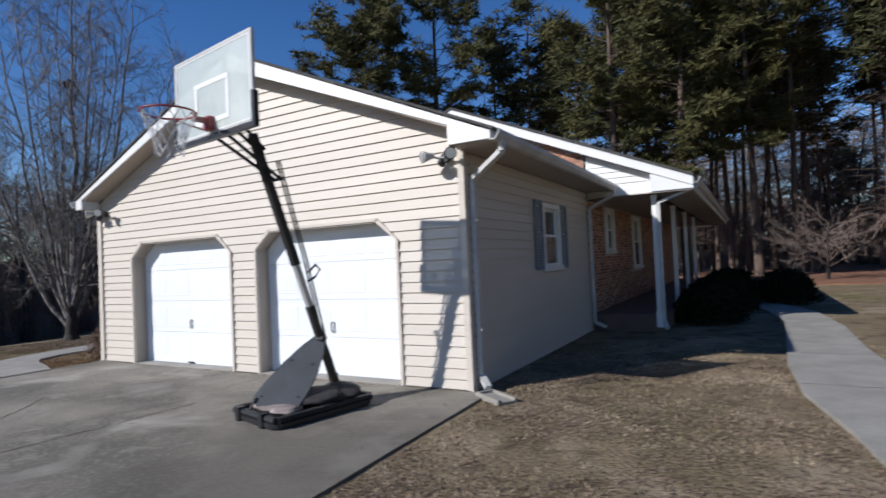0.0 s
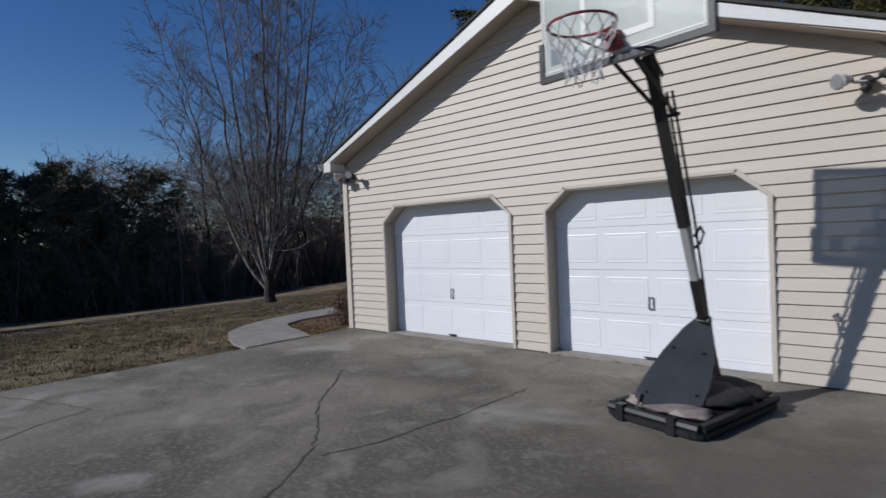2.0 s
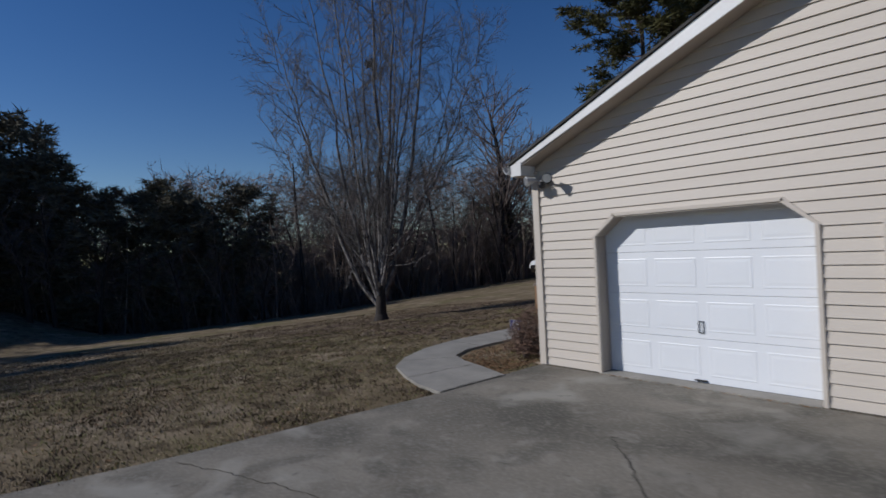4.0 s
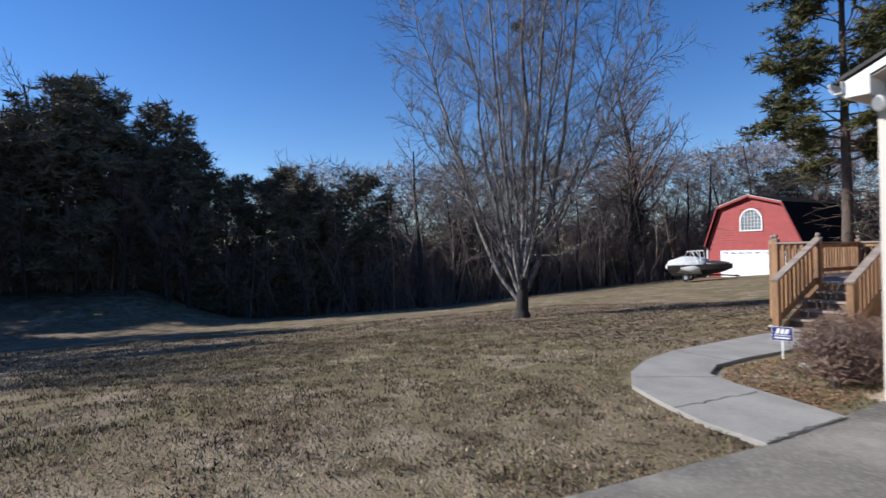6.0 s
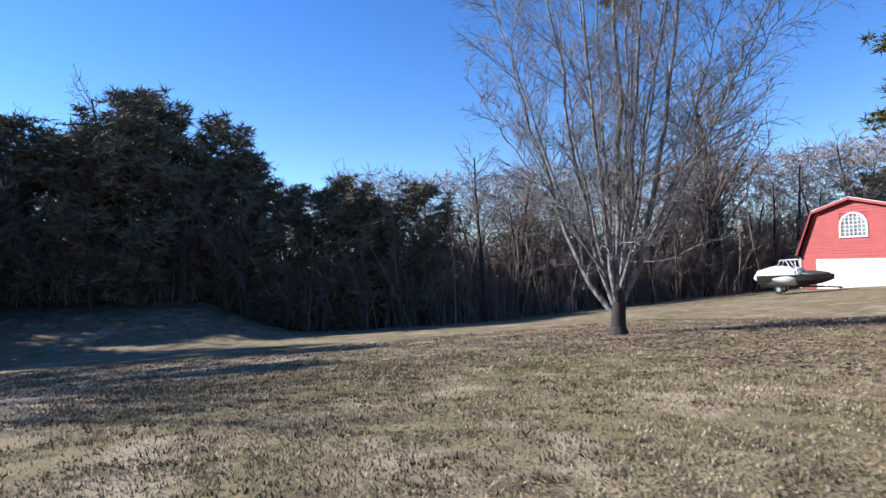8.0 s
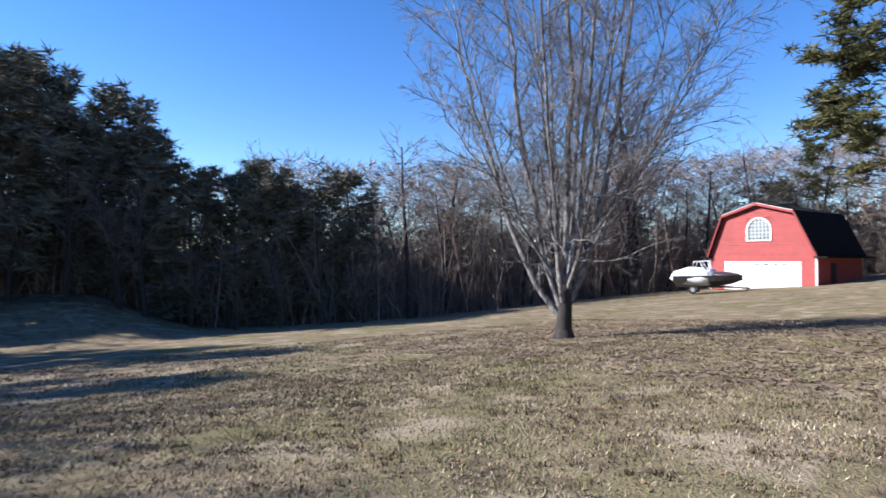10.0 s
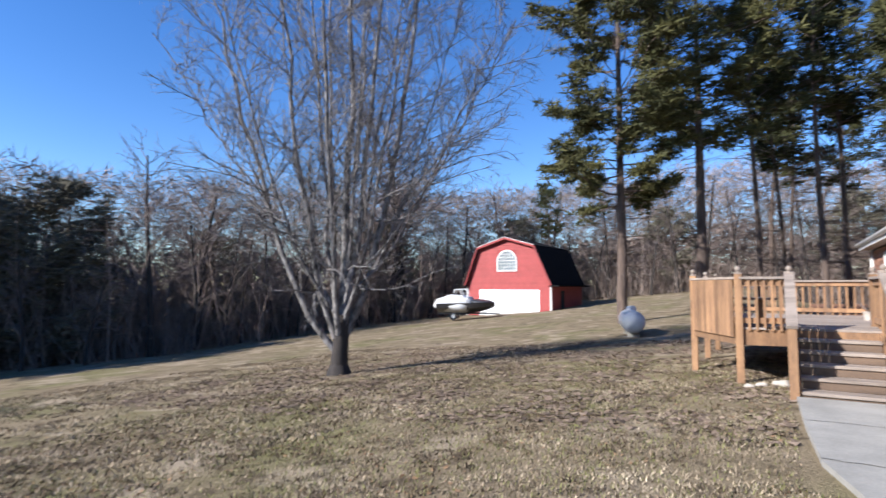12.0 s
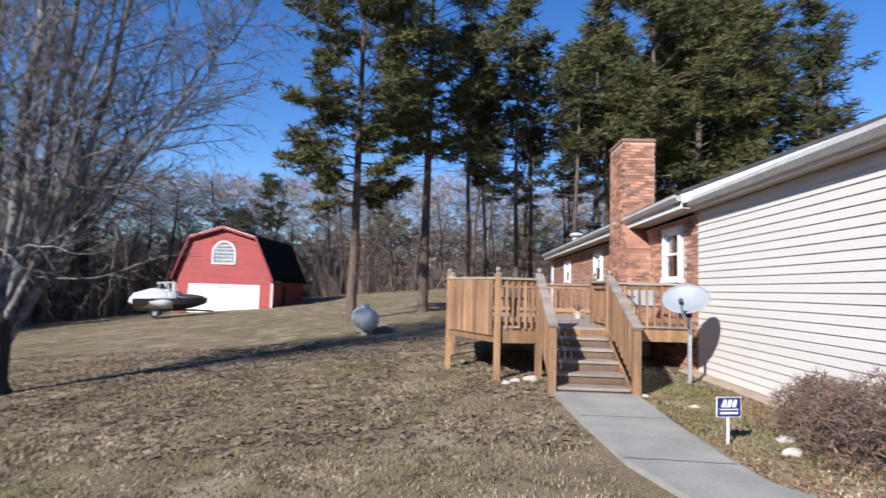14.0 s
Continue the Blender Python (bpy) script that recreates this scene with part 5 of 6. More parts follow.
    for p in (a + Vector((0.04, 0.02, 0.03)), b + Vector((-0.06, 0, 0.0))):
        bm = bmesh.new()
        tube(bm, [p + Vector((0, 0.03, 0.05)), p + Vector((0, -0.05, -0.06))], 0.013, 6)
        part("strut", bm, BLACKM, g)
    # weights
    for nm, c, r, rot, m, lab in (("sandbag", (-0.10, -0.36, 0.115), (0.28, 0.17, 0.040), 0, BAG, "pale pinkish cloth sandbag on the hoop's base"), ("sandbag", (0.20, -0.38, 0.118), (0.18, 0.15, 0.038), 20, BAG, "pale pinkish cloth sandbag on the hoop's base"),
                                  ("sandbag", (0.08, 0.06, 0.155), (0.33, 0.26, 0.085), 10, BAGD, "dark worn cloth bag on the hoop's base"), ("sandbag", (0.12, 0.36, 0.15), (0.30, 0.22, 0.08), -20, BAGD, "dark worn cloth bag on the hoop's base")):
        bm = bmesh.new()
        blob(bm, (0, 0, 0), r, int(r[0] * 100), 0.35, 3)
        ob = part(nm, bm, m, None, "", True)
        ob.matrix_world = R @ pose(*c, 0, 0, rot)
        tagged(ob, lab, "sandbag")


hoop()

# ---- deck ----
DK = 0.76
DECK = [(-12.22, 10.3), (-12.88, 10.15), (-13.68, 11.5), (-13.68, 15.4), (-10.2, 15.4), (-10.2, 13.66), (-9.40, 13.66), (-9.40, 11.38), (-11.12, 11.38), (-11.12, 10.3)]


def inside_span(y):
    xs = []
    n = len(DECK)
    for i in range(n):
        (x0, y0), (x1, y1) = DECK[i], DECK[(i + 1) % n]
        if (y0 <= y < y1) or (y1 <= y < y0):
            xs.append(x0 + (x1 - x0) * (y - y0) / (y1 - y0))
    return sorted(xs)


def turned_post(g, x, y, z0, z1, cap=True):
    bm = bmesh.new()
    box(bm, x - 0.05, x + 0.05, y - 0.05, y + 0.05, z0, z1)
    p = part("post", bm, CEDAR, g, "square cedar post")
    if cap:
        bm = bmesh.new()
        box(bm, x - 0.055, x + 0.055, y - 0.055, y + 0.055, z1, z1 + 0.02)
        tube(bm, [(x, y, z1 + 0.02), (x, y, z1 + 0.045)], 0.025, 8)
        blob(bm, (x, y, z1 + 0.075), (0.042, 0.042, 0.042), 0, 0.0)
        part("post_cap", bm, GREYWOOD, p, "weathered ball cap")


def deck():
    g = base("deck", "raised cedar deck with railings behind the brick house", "deck", at=(-11.8, 12.5, 0))
    y = 10.16
    while y < 15.3:
        xs = inside_span(y + 0.07)
        for a, b in zip(xs[::2], xs[1::2]):
            bm = bmesh.new()
            box(bm, a + 0.01, b - 0.01, y, y + 0.138, DK - 0.03, DK)
            part("floor_board", bm, GREYWOOD, g, "grey weathered deck board")
        y += 0.145
    edges = list(zip(DECK, DECK[1:] + DECK[:1]))
    for (a, b) in edges[:5] + edges[7:]:
        bm = bmesh.new()
        beam(bm, (*a, DK - 0.15), (*b, DK - 0.15), 0.04, 0.235)
        part("rim_joist", bm, CEDAR, g)
    for x, y in DECK[:5] + DECK[8:]:
        turned_post(g, x, y, land(x, y) - 0.1, 1.56)
    for x, y in ((-13.68, 13.4), (-12.0, 12.6), (-10.6, 13.2), (-12.0, 15.2)):
        turned_post(g, x, y, land(x, y) - 0.1, DK - 0.03 if x > -13 else 1.56, x < -13)
    skip = {(9, 0), (4, 5)}

    def rail(a, b, solid=False):
        a, b = Vector((*a, 0)), Vector((*b, 0))
        d = (b - a).normalized()
        ln = (b - a).length
        bm = bmesh.new()
        beam(bm, a + Vector((0, 0, 1.50)), b + Vector((0, 0, 1.50)), 0.13, 0.035)
        part("top_rail", bm, GREYWOOD, g, "grey weathered handrail")
        for z in (1.43, DK + 0.10):
            bm = bmesh.new()
            beam(bm, a + d * 0.05 + Vector((0, 0, z)), b - d * 0.05 + Vector((0, 0, z)), 0.035, 0.085)
            part("rail", bm, CEDAR, g)
        nrm = Vector((d.y, -d.x, 0))
        step = 0.095 if solid else 0.135
        n = int(ln / step)
        for i in range(n):
            p = a + d * (0.08 + (ln - 0.16) * (i + 0.5) / n)
            bm = bmesh.new()
            if solid:
                beam(bm, p + nrm * -0.045 + Vector((0, 0, 0.60)), p + nrm * -0.045 + Vector((0, 0, 1.47)), 0.088, 0.018) if abs(d.y) < 0.001 else None
                q = p - nrm * 0.045
                w = d * 0.044
                t = nrm * 0.009
                lo, hi = Vector((0, 0, 0.60)), Vector((0, 0, 1.475))
                bm.free()
                bm = bmesh.new()
                vs = [bm.verts.new(q + s * w + k * t + z) for z in (lo, hi) for s, k in ((-1, -1), (1, -1), (1, 1), (-1, 1))]
                for f in ((0, 1, 2, 3), (7, 6, 5, 4), (0, 4, 5, 1), (1, 5, 6, 2), (2, 6, 7, 3), (3, 7, 4, 0)):
                    bm.faces.new([vs[m] for m in f])
                part("privacy_board", bm, CEDAR, g)
            else:
                q = p - nrm * 0.03
                box(bm, q.x - 0.018, q.x + 0.018, q.y - 0.018, q.y + 0.018, DK - 0.05, 1.46)
                part("baluster", bm, CEDAR, g)
    rail(DECK[0], DECK[1])
    rail(DECK[1], DECK[2], True)
    rail(DECK[2], (-13.68, 13.4), False)
    rail((-13.68, 13.4), DECK[3], False)
    rail(DECK[3], DECK[4])
    rail(DECK[7], DECK[8])
    rail(DECK[8], DECK[9])
    # inner bench behind the privacy boards
    b = base("deck_bench", "built-in cedar bench along the deck rail", "bench", at=(-12.9, 11.2, DK))
    for i in range(3):
        bm = bmesh.new()
        o = Vector((0.16 + 0.13 * i, 0.09 + 0.07 * i, 0))
        beam(bm, Vector((-12.84, 10.35, 1.18)) + o, Vector((-13.5, 11.5, 1.18)) + o, 0.11, 0.035)
        part("slat", bm, GREYWOOD, b)
    for p in ((-12.6, 10.6), (-13.1, 11.5)):
        bm = bmesh.new()
        box(bm, p[0] - 0.05, p[0] + 0.05, p[1] - 0.05, p[1] + 0.05, DK, 1.165)
        part("leg", bm, CEDAR, b)


deck()


def stairs():
    g = base("deck_stairs", "weathered cedar stairs with six treads and sloping handrails", "stairs", at=(-11.7, 9.6, 0))
    x0, x1, rise, run = -12.16, -11.18, 0.14, 0.28
    for k in range(6):
        z, y = 0.07 + rise * k, 8.9 + run * k
        if k < 5:
            bm = bmesh.new()
            box(bm, x0 + 0.02, x1 - 0.02, y - 0.02, y + 0.27, z - 0.04, z)
            bevelled(bm, 0.006, 1)
            part("tread", bm, GREYWOOD, g, "grey weathered tread")
        bm = bmesh.new()
        box(bm, x0 + 0.03, x1 - 0.03, y + 0.004, y + 0.025, z - rise if k else -0.03, z - 0.042)
        part("riser", bm, RISER, g, "darker brown riser")
    for x in (x0 - 0.02, x1 - 0.02):
        bm = bmesh.new()
        prism(bm, [(8.92, -0.05), (9.2, -0.05), (10.28, 0.45), (10.28, 0.72), (8.92, 0.06)], YZ, x, x + 0.04)
        part("stringer", bm, CEDAR, g)
    for x in (-12.22, -11.12):
        bm = bmesh.new()
        box(bm, x - 0.05, x + 0.05, 8.86, 8.96, -0.1, 0.86)
        part("newel", bm, CEDAR, g, "weathered newel post")
        bm = bmesh.new()
        beam(bm, (x, 8.84, 0.86), (x, 10.34, 1.58), 0.13, 0.04)
        part("handrail", bm, GREYWOOD, g, "grey weathered handrail")
        bm = bmesh.new()
        beam(bm, (x, 8.97, 0.20), (x, 10.25, 0.82), 0.035, 0.09)
        part("rail", bm, CEDAR, g)
        for i in range(9):
            y = 9.04 + i * 0.135
            z = 0.86 + (y - 8.84) * 0.48
            bm = bmesh.new()
            box(bm, x - 0.045, x - 0.02, y - 0.045, y + 0.045, z - 0.74, z - 0.02)
            part("baluster", bm, CEDAR, g)


stairs()


def patio_chair(x, y, turn, label):
    g = base("patio_chair", label, "chair", at=(0, 0, 0))
    bm = bmesh.new()
    box(bm, -0.25, 0.25, -0.25, 0.25, 0.40, 0.43)
    bevelled(bm, 0.01, 1)
    part("seat", bm, DISHM, g)
    bm = bmesh.new()
    prism(bm, [(0.23, 0.43), (0.27, 0.43), (0.36, 0.95), (0.32, 0.95)], YZ, -0.24, 0.24)
    part("backrest", bm, DISHM, g)
    for sx in (-0.24, 0.24):
        for sy in (-0.22, 0.24):
            bm = bmesh.new()
            tube(bm, [(sx, sy, 0), (sx, sy * 0.95, 0.41)], 0.014, 6)
            part("leg", bm, GREYP, g)
        bm = bmesh.new()
        tube(bm, [(sx * 1.1, -0.2, 0.62), (sx * 1.1, 0.28, 0.64)], 0.018, 6)
        part("armrest", bm, GREYP, g)
    g.matrix_world = pose(x, y, DK, 0, 0, turn) @ Matrix.Diagonal((1, 1, 0.8, 1))


patio_chair(-9.98, 12.1, 0, "grey patio chair on the deck near the brick wall")


def planter(x, y):
    g = base("planter", "small pale flower pot with dry stems on the deck", "planter", at=(x, y, DK))
    bm = bmesh.new()
    tube(bm, [(x, y, DK), (x, y, DK + 0.13), (x, y, DK + 0.145), (x, y, DK + 0.16)], [0.065, 0.085, 0.095, 0.095], 14)
    part("pot", bm, ROCK, g)
    w = Wood(5)
    for i in range(26):
        w.limb(Vector((x, y, DK + 0.14)), Vector((w.rng.gauss(0, 0.5), w.rng.gauss(0, 0.5), 1)).normalized(), w.rng.uniform(0.1, 0.3), 0.006, 0.003, 3, 3, 0.2)
    part_mesh("brushwood", w.mesh("brushwood", TWIG), g)


planter(-11.0, 13.3)
planter(-10.65, 13.1)


def dish(x, y):
    g = base("satellite_dish", "grey oval satellite dish on a galvanised pole beside the wall", "satellite dish", at=(x, y, 0))
    bm = bmesh.new()
    tube(bm, [(x, y, -0.1), (x, y, 1.02)], 0.03, 12)
    part("pole", bm, SILVER, g)
    n = Vector((-0.34, -0.60, 0.72)).normalized()
    c = Vector((x - 0.10, y - 0.12, 1.21))
    a = n.cross(Vector((0, 0, 1))).normalized()
    b = a.cross(n).normalized()
    bm = bmesh.new()
    rings = []
    for t in (0.0, 0.004):
        for i in range(7):
            r = i / 6
            rings.append([bm.verts.new(c + (a * math.cos(k * math.tau / 32) * 0.335 + b * math.sin(k * math.tau / 32) * 0.315) * max(r, 0.001) + n * (0.085 * r * r - t * 2)) for k in range(32)])
    for lo in (0, 7):
        for i in range(6):
            for k in range(32):
                bm.faces.new((rings[lo + i][k], rings[lo + i][(k + 1) % 32], rings[lo + i + 1][(k + 1) % 32], rings[lo + i + 1][k]))
    for k in range(32):
        bm.faces.new((rings[6][k], rings[6][(k + 1) % 32], rings[13][(k + 1) % 32], rings[13][k]))
    part("reflector", bm, DISHM, g, "grey oval reflector", True)
    bm = bmesh.new()
    beam(bm, Vector((x, y, 1.0)), c - n * 0.02, 0.08, 0.07)
    part("bracket", bm, BLACKP, g)
    foot = c - b * 0.36 + n * 0.06
    tip = c - b * 0.34 + n * 0.34
    bm = bmesh.new()
    tube(bm, [c - n * 0.03, foot - n * 0.05, tip], 0.016, 8)
    part("feed_arm", bm, DISHM, g)
    bm = bmesh.new()
    tube(bm, [tip + n * 0.03, tip - n * 0.07 + b * 0.03], 0.035, 10)
    part("feed_horn", bm, BLACKP, g)


dish(-9.95, 10.12)


def yard_sign(x, y):
    g = base("yard_sign", "small blue and white yard sign on a white stake", "sign", at=(x, y, 0))
    R = pose(x, y, -0.08, 0, 0, 12)
    bm = bmesh.new()
    box(bm, -0.010, 0.010, 0.0, 0.012, -0.1, 0.40)
    bm.transform(R)
    part("stake", bm, WHITE, g)
    bm = bmesh.new()
    box(bm, -0.118, 0.118, -0.010, -0.001, 0.31, 0.48)
    bm.transform(R)
    p = part("panel", bm, BLUE, g, "dark blue panel with a pale edge")
    bm = bmesh.new()
    for q in ((-0.122, -0.118, 0.306, 0.484), (0.118, 0.122, 0.306, 0.484), (-0.118, 0.118, 0.48, 0.484), (-0.118, 0.118, 0.306, 0.31)):
        box(bm, q[0], q[1], -0.011, 0.0, q[2], q[3])
    bm.transform(R)
    part("edge", bm, WHITE, p)
    for k in range(3):
        bm = bmesh.new()
        x0 = -0.078 + 0.052 * k
        prism(bm, [(x0, 0.394), (x0 + 0.040, 0.394), (x0 + 0.052, 0.432), (x0 + 0.056, 0.462), (x0 + 0.026, 0.462), (x0 + 0.012, 0.430)], XZ, -0.0122, -0.0105)
        bm.transform(R)
        part("emblem", bm, WHITE, p, "plain white emblem shape")
    for z0, z1, w in ((0.370, 0.379, 0.095), (0.332, 0.352, 0.088)):
        bm = bmesh.new()
        box(bm, -w, w, -0.0122, -0.0105, z0, z1)
        bm.transform(R)
        part("text_bar", bm, WHITE, p, "white line of small print")


yard_sign(-10.97, 6.70)


def tank(x, y):
    g = base("propane_tank", "pale grey propane tank lying on short legs in the lawn", "tank", at=(x, y, land(x, y)))
    z = land(x, y) + 0.53
    d = Vector((-0.30, 0.954, 0))
    c = Vector((x, y, z))
    R, L = 0.39, 1.15
    pts, rad = [], []
    for k in range(7):
        t = k / 6 * math.pi / 2
        pts.append(c - d * (L - R * 0.6 + R * 0.6 * math.cos(t)))
        rad.append(max(0.01, R * math.sin(t)))
    for k in range(7):
        t = (1 - k / 6) * math.pi / 2
        pts.append(c + d * (L - R * 0.6 + R * 0.6 * math.cos(t)))
        rad.append(max(0.01, R * math.sin(t)))
    bm = bmesh.new()
    tube(bm, pts, rad, 24)
    part("shell", bm, TANKM, g, "", True)
    bm = bmesh.new()
    tube(bm, [c + Vector((0, 0, R - 0.03)), c + Vector((0, 0, R + 0.06)), c + Vector((0, 0, R + 0.12)), c + Vector((0, 0, R + 0.14))], [0.19, 0.18, 0.13, 0.03], 16)
    part("dome", bm, TANKM, g, "rounded valve cover")
    for s in (-0.7, 0.7):
        bm = bmesh.new()
        p = c + d * s
        beam(bm, p + Vector((0.3, -0.17, -0.60)), p + Vector((-0.3, 0.17, -0.60)), 0.2, 0.12)
        beam(bm, p + Vector((0.0, 0, -0.56)), p + Vector((0, 0, -0.36)), 0.12, 0.4)
        part("leg", bm, WALKCON, g, "concrete cradle")


tank(-17.0, 21.1)

# ---- red barn ----
def barn():
    z0, y0, y1 = -1.0, 41.3, 48.8
    g = base("barn", "red gambrel-roofed barn garage with a white door and arched window", "barn", at=(-31.4, 45, z0))
    out = [(-35.15, 1.5), (-34.0, 4.55), (-31.5, 5.32), (-29.0, 4.6), (-27.6, 1.5)]
    bm = bmesh.new()
    prism(bm, [(-35.1, z0), (-27.65, z0), (-27.65, 1.6)] + [(x, z - 0.1) for x, z in out[::-1][1:-1]] + [(-35.1, 1.6)], XZ, y0 + 0.03, y1)
    struct(part("wall", bm, BARNRED, g))

    def width(z):
        if z < 1.5:
            return -35.12, -27.63
        if z < 4.55:
            k = (z - 1.5) / 3.05
            return -35.12 + 1.15 * k, -27.63 - 1.4 * k
        k = (z - 4.55) / 0.77
        return -33.95 + 2.45 * k, -29.05 - 2.45 * k
    z = -0.85
    while z < 5.1:
        t = z + 0.2
        a, b = width(z)
        a2, b2 = width(t)
        spans = [(a, b, a2, b2)]
        if t < 1.2:
            spans = [(a, -33.98, a2, -33.98), (-28.62, b, -28.62, b2)]
        elif z < 4.2 and t > 2.66:
            spans = [(a, -32.28, a2, -32.28), (-30.56, b, -30.56, b2)]
        for q in spans:
            bm = bmesh.new()
            board(bm, q[0], q[1], q[2], q[3], z, t, lambda u, v, zz: Vector((u, y0 + 0.03 - v * 2, zz)))
            part("board", bm, BARNRED, g)
        z += 0.2
    for (xa, za), (xb, zb) in zip(out, out[1:]):
        bm = bmesh.new()
        d = Vector((xb - xa, 0, zb - za)).normalized()
        n = Vector((-d.z, 0, d.x)) * (1 if d.x > 0 or d.z > 0 else 1)
        prism(bm, [(xa, za), (xb, zb), (xb + n.x * 0.12, zb + n.z * 0.12), (xa + n.x * 0.12, za + n.z * 0.12)], XZ, y0 - 0.3, y1 + 0.3)
        struct(part("roof", bm, ROOFBLACK, g, "black shingle roof"))
        bm = bmesh.new()
        prism(bm, [(xa, za - 0.08), (xb, zb - 0.08), (xb + n.x * 0.08, zb + n.z * 0.08), (xa + n.x * 0.08, za + n.z * 0.08)], XZ, y0 - 0.34, y0 - 0.305)
        part("rake_board", bm, RED if abs(d.z) > 0.5 else BARNRED, g)
        if abs(d.z) <= 0.5:
            bm = bmesh.new()
            prism(bm, [(xa + n.x * 0.082, za + n.z * 0.082), (xb + n.x * 0.082, zb + n.z * 0.082), (xb + n.x * 0.125, zb + n.z * 0.125), (xa + n.x * 0.125, za + n.z * 0.125)], XZ, y0 - 0.36, y0 - 0.302)
            part("drip_edge", bm, GUTTER, g, "thin pale metal drip edge")
    for x0, x1 in ((-35.75, -35.0), (-27.75, -26.95)):
        bm = bmesh.new()
        box(bm, x0, x1, y0 - 0.3, y1 + 0.3, 1.38, 1.50)
        part("eave", bm, ROOFBLACK, g, "deep dark eave")
    bm = bmesh.new()
    box(bm, -27.70, -27.62, 43.4, 44.2, -0.95, 1.05)
    part("side_door", bm, DARKIN, g, "dark side door")
    d = base("barn_door", "wide white garage door with a row of small windows, closed", "garage door", at=(-31.3, y0, z0))
    h = 0.53
    for i in range(4):
        bm = bmesh.new()
        box(bm, -33.97, -28.63, y0 - 0.02, y0 + 0.03, -0.97 + i * h, -0.97 + (i + 1) * h - 0.012)
        s = part("section", bm, DOORW, d)
        if i == 3:
            for k in range(8):
                x = -33.7 + k * 0.64
                bm = bmesh.new()
                box(bm, x, x + 0.4, y0 - 0.026, y0 - 0.018, 0.86, 1.02)
                part("pane", bm, GLASS, s)
                bm = bmesh.new()
                box(bm, x - 0.02, x + 0.42, y0 - 0.024, y0 - 0.020, 0.84, 0.858)
                part("trim", bm, GUTTER, s)
    for x in (-35.12, -27.70):
        bm = bmesh.new()
        box(bm, x - 0.06, x + 0.10, y0 - 0.06, y0 + 0.0, z0, 1.45)
        part("corner_board", bm, GUTTER, g, "pale corner downspout")
    # arched window
    w = base("window_7", "white arched many-paned window in the red barn gable", "window", "", "structure", at=(-31.42, y0, 2.6))
    cx, zb, hw, zs = -31.42, 2.72, 0.78, 3.48

    def arc(r, k):
        return (cx + math.cos(k) * r, zs + math.sin(k) * r)
    bm = bmesh.new()
    for i in range(12):
        a, b = math.pi * i / 12, math.pi * (i + 1) / 12
        prism(bm, [arc(hw, a), arc(hw + 0.11, a), arc(hw + 0.11, b), arc(hw, b)], XZ, y0 - 0.07, y0 + 0.02)
    box(bm, cx - hw - 0.11, cx - hw, y0 - 0.07, y0 + 0.02, zb, zs)
    box(bm, cx + hw, cx + hw + 0.11, y0 - 0.07, y0 + 0.02, zb, zs)
    box(bm, cx - hw - 0.11, cx + hw + 0.11, y0 - 0.08, y0 + 0.02, zb - 0.1, zb)
    part("window_frame", bm, WHITE, w)
    bm = bmesh.new()
    prism(bm, [(cx - hw, zb), (cx + hw, zb)] + [arc(hw, math.pi * i / 12) for i in range(13)], XZ, y0 - 0.005, y0 + 0.0)
    part("pane", bm, GLASS, w)
    # Blind behind the pane; its pale tint paints in the sky's reflection.
    bm = bmesh.new()
    prism(bm, [(cx - hw, zb), (cx + hw, zb)] + [arc(hw, math.pi * i / 12) for i in range(13)], XZ, y0 + 0.008, y0 + 0.012)
    part("blind", bm, BLIND, w, "pale blind with the sky's reflection in its colour")
    for i in range(1, 6):
        x = cx - hw + 2 * hw * i / 6
        top = zs + math.sqrt(max(0, hw * hw - (x - cx) ** 2))
        bm = bmesh.new()
        box(bm, x - 0.02, x + 0.02, y0 - 0.03, y0 - 0.008, zb, top)
        part("muntin", bm, WHITE, w)
    for z in (2.98, 3.24, 3.50, 3.78, 4.02):
        hh = hw if z <= zs else math.sqrt(hw * hw - (z - zs) ** 2)
        bm = bmesh.new()
        box(bm, cx - hh, cx + hh, y0 - 0.034, y0 - 0.031, z - 0.02, z + 0.02)
        part("muntin", bm, WHITE, w)


barn()


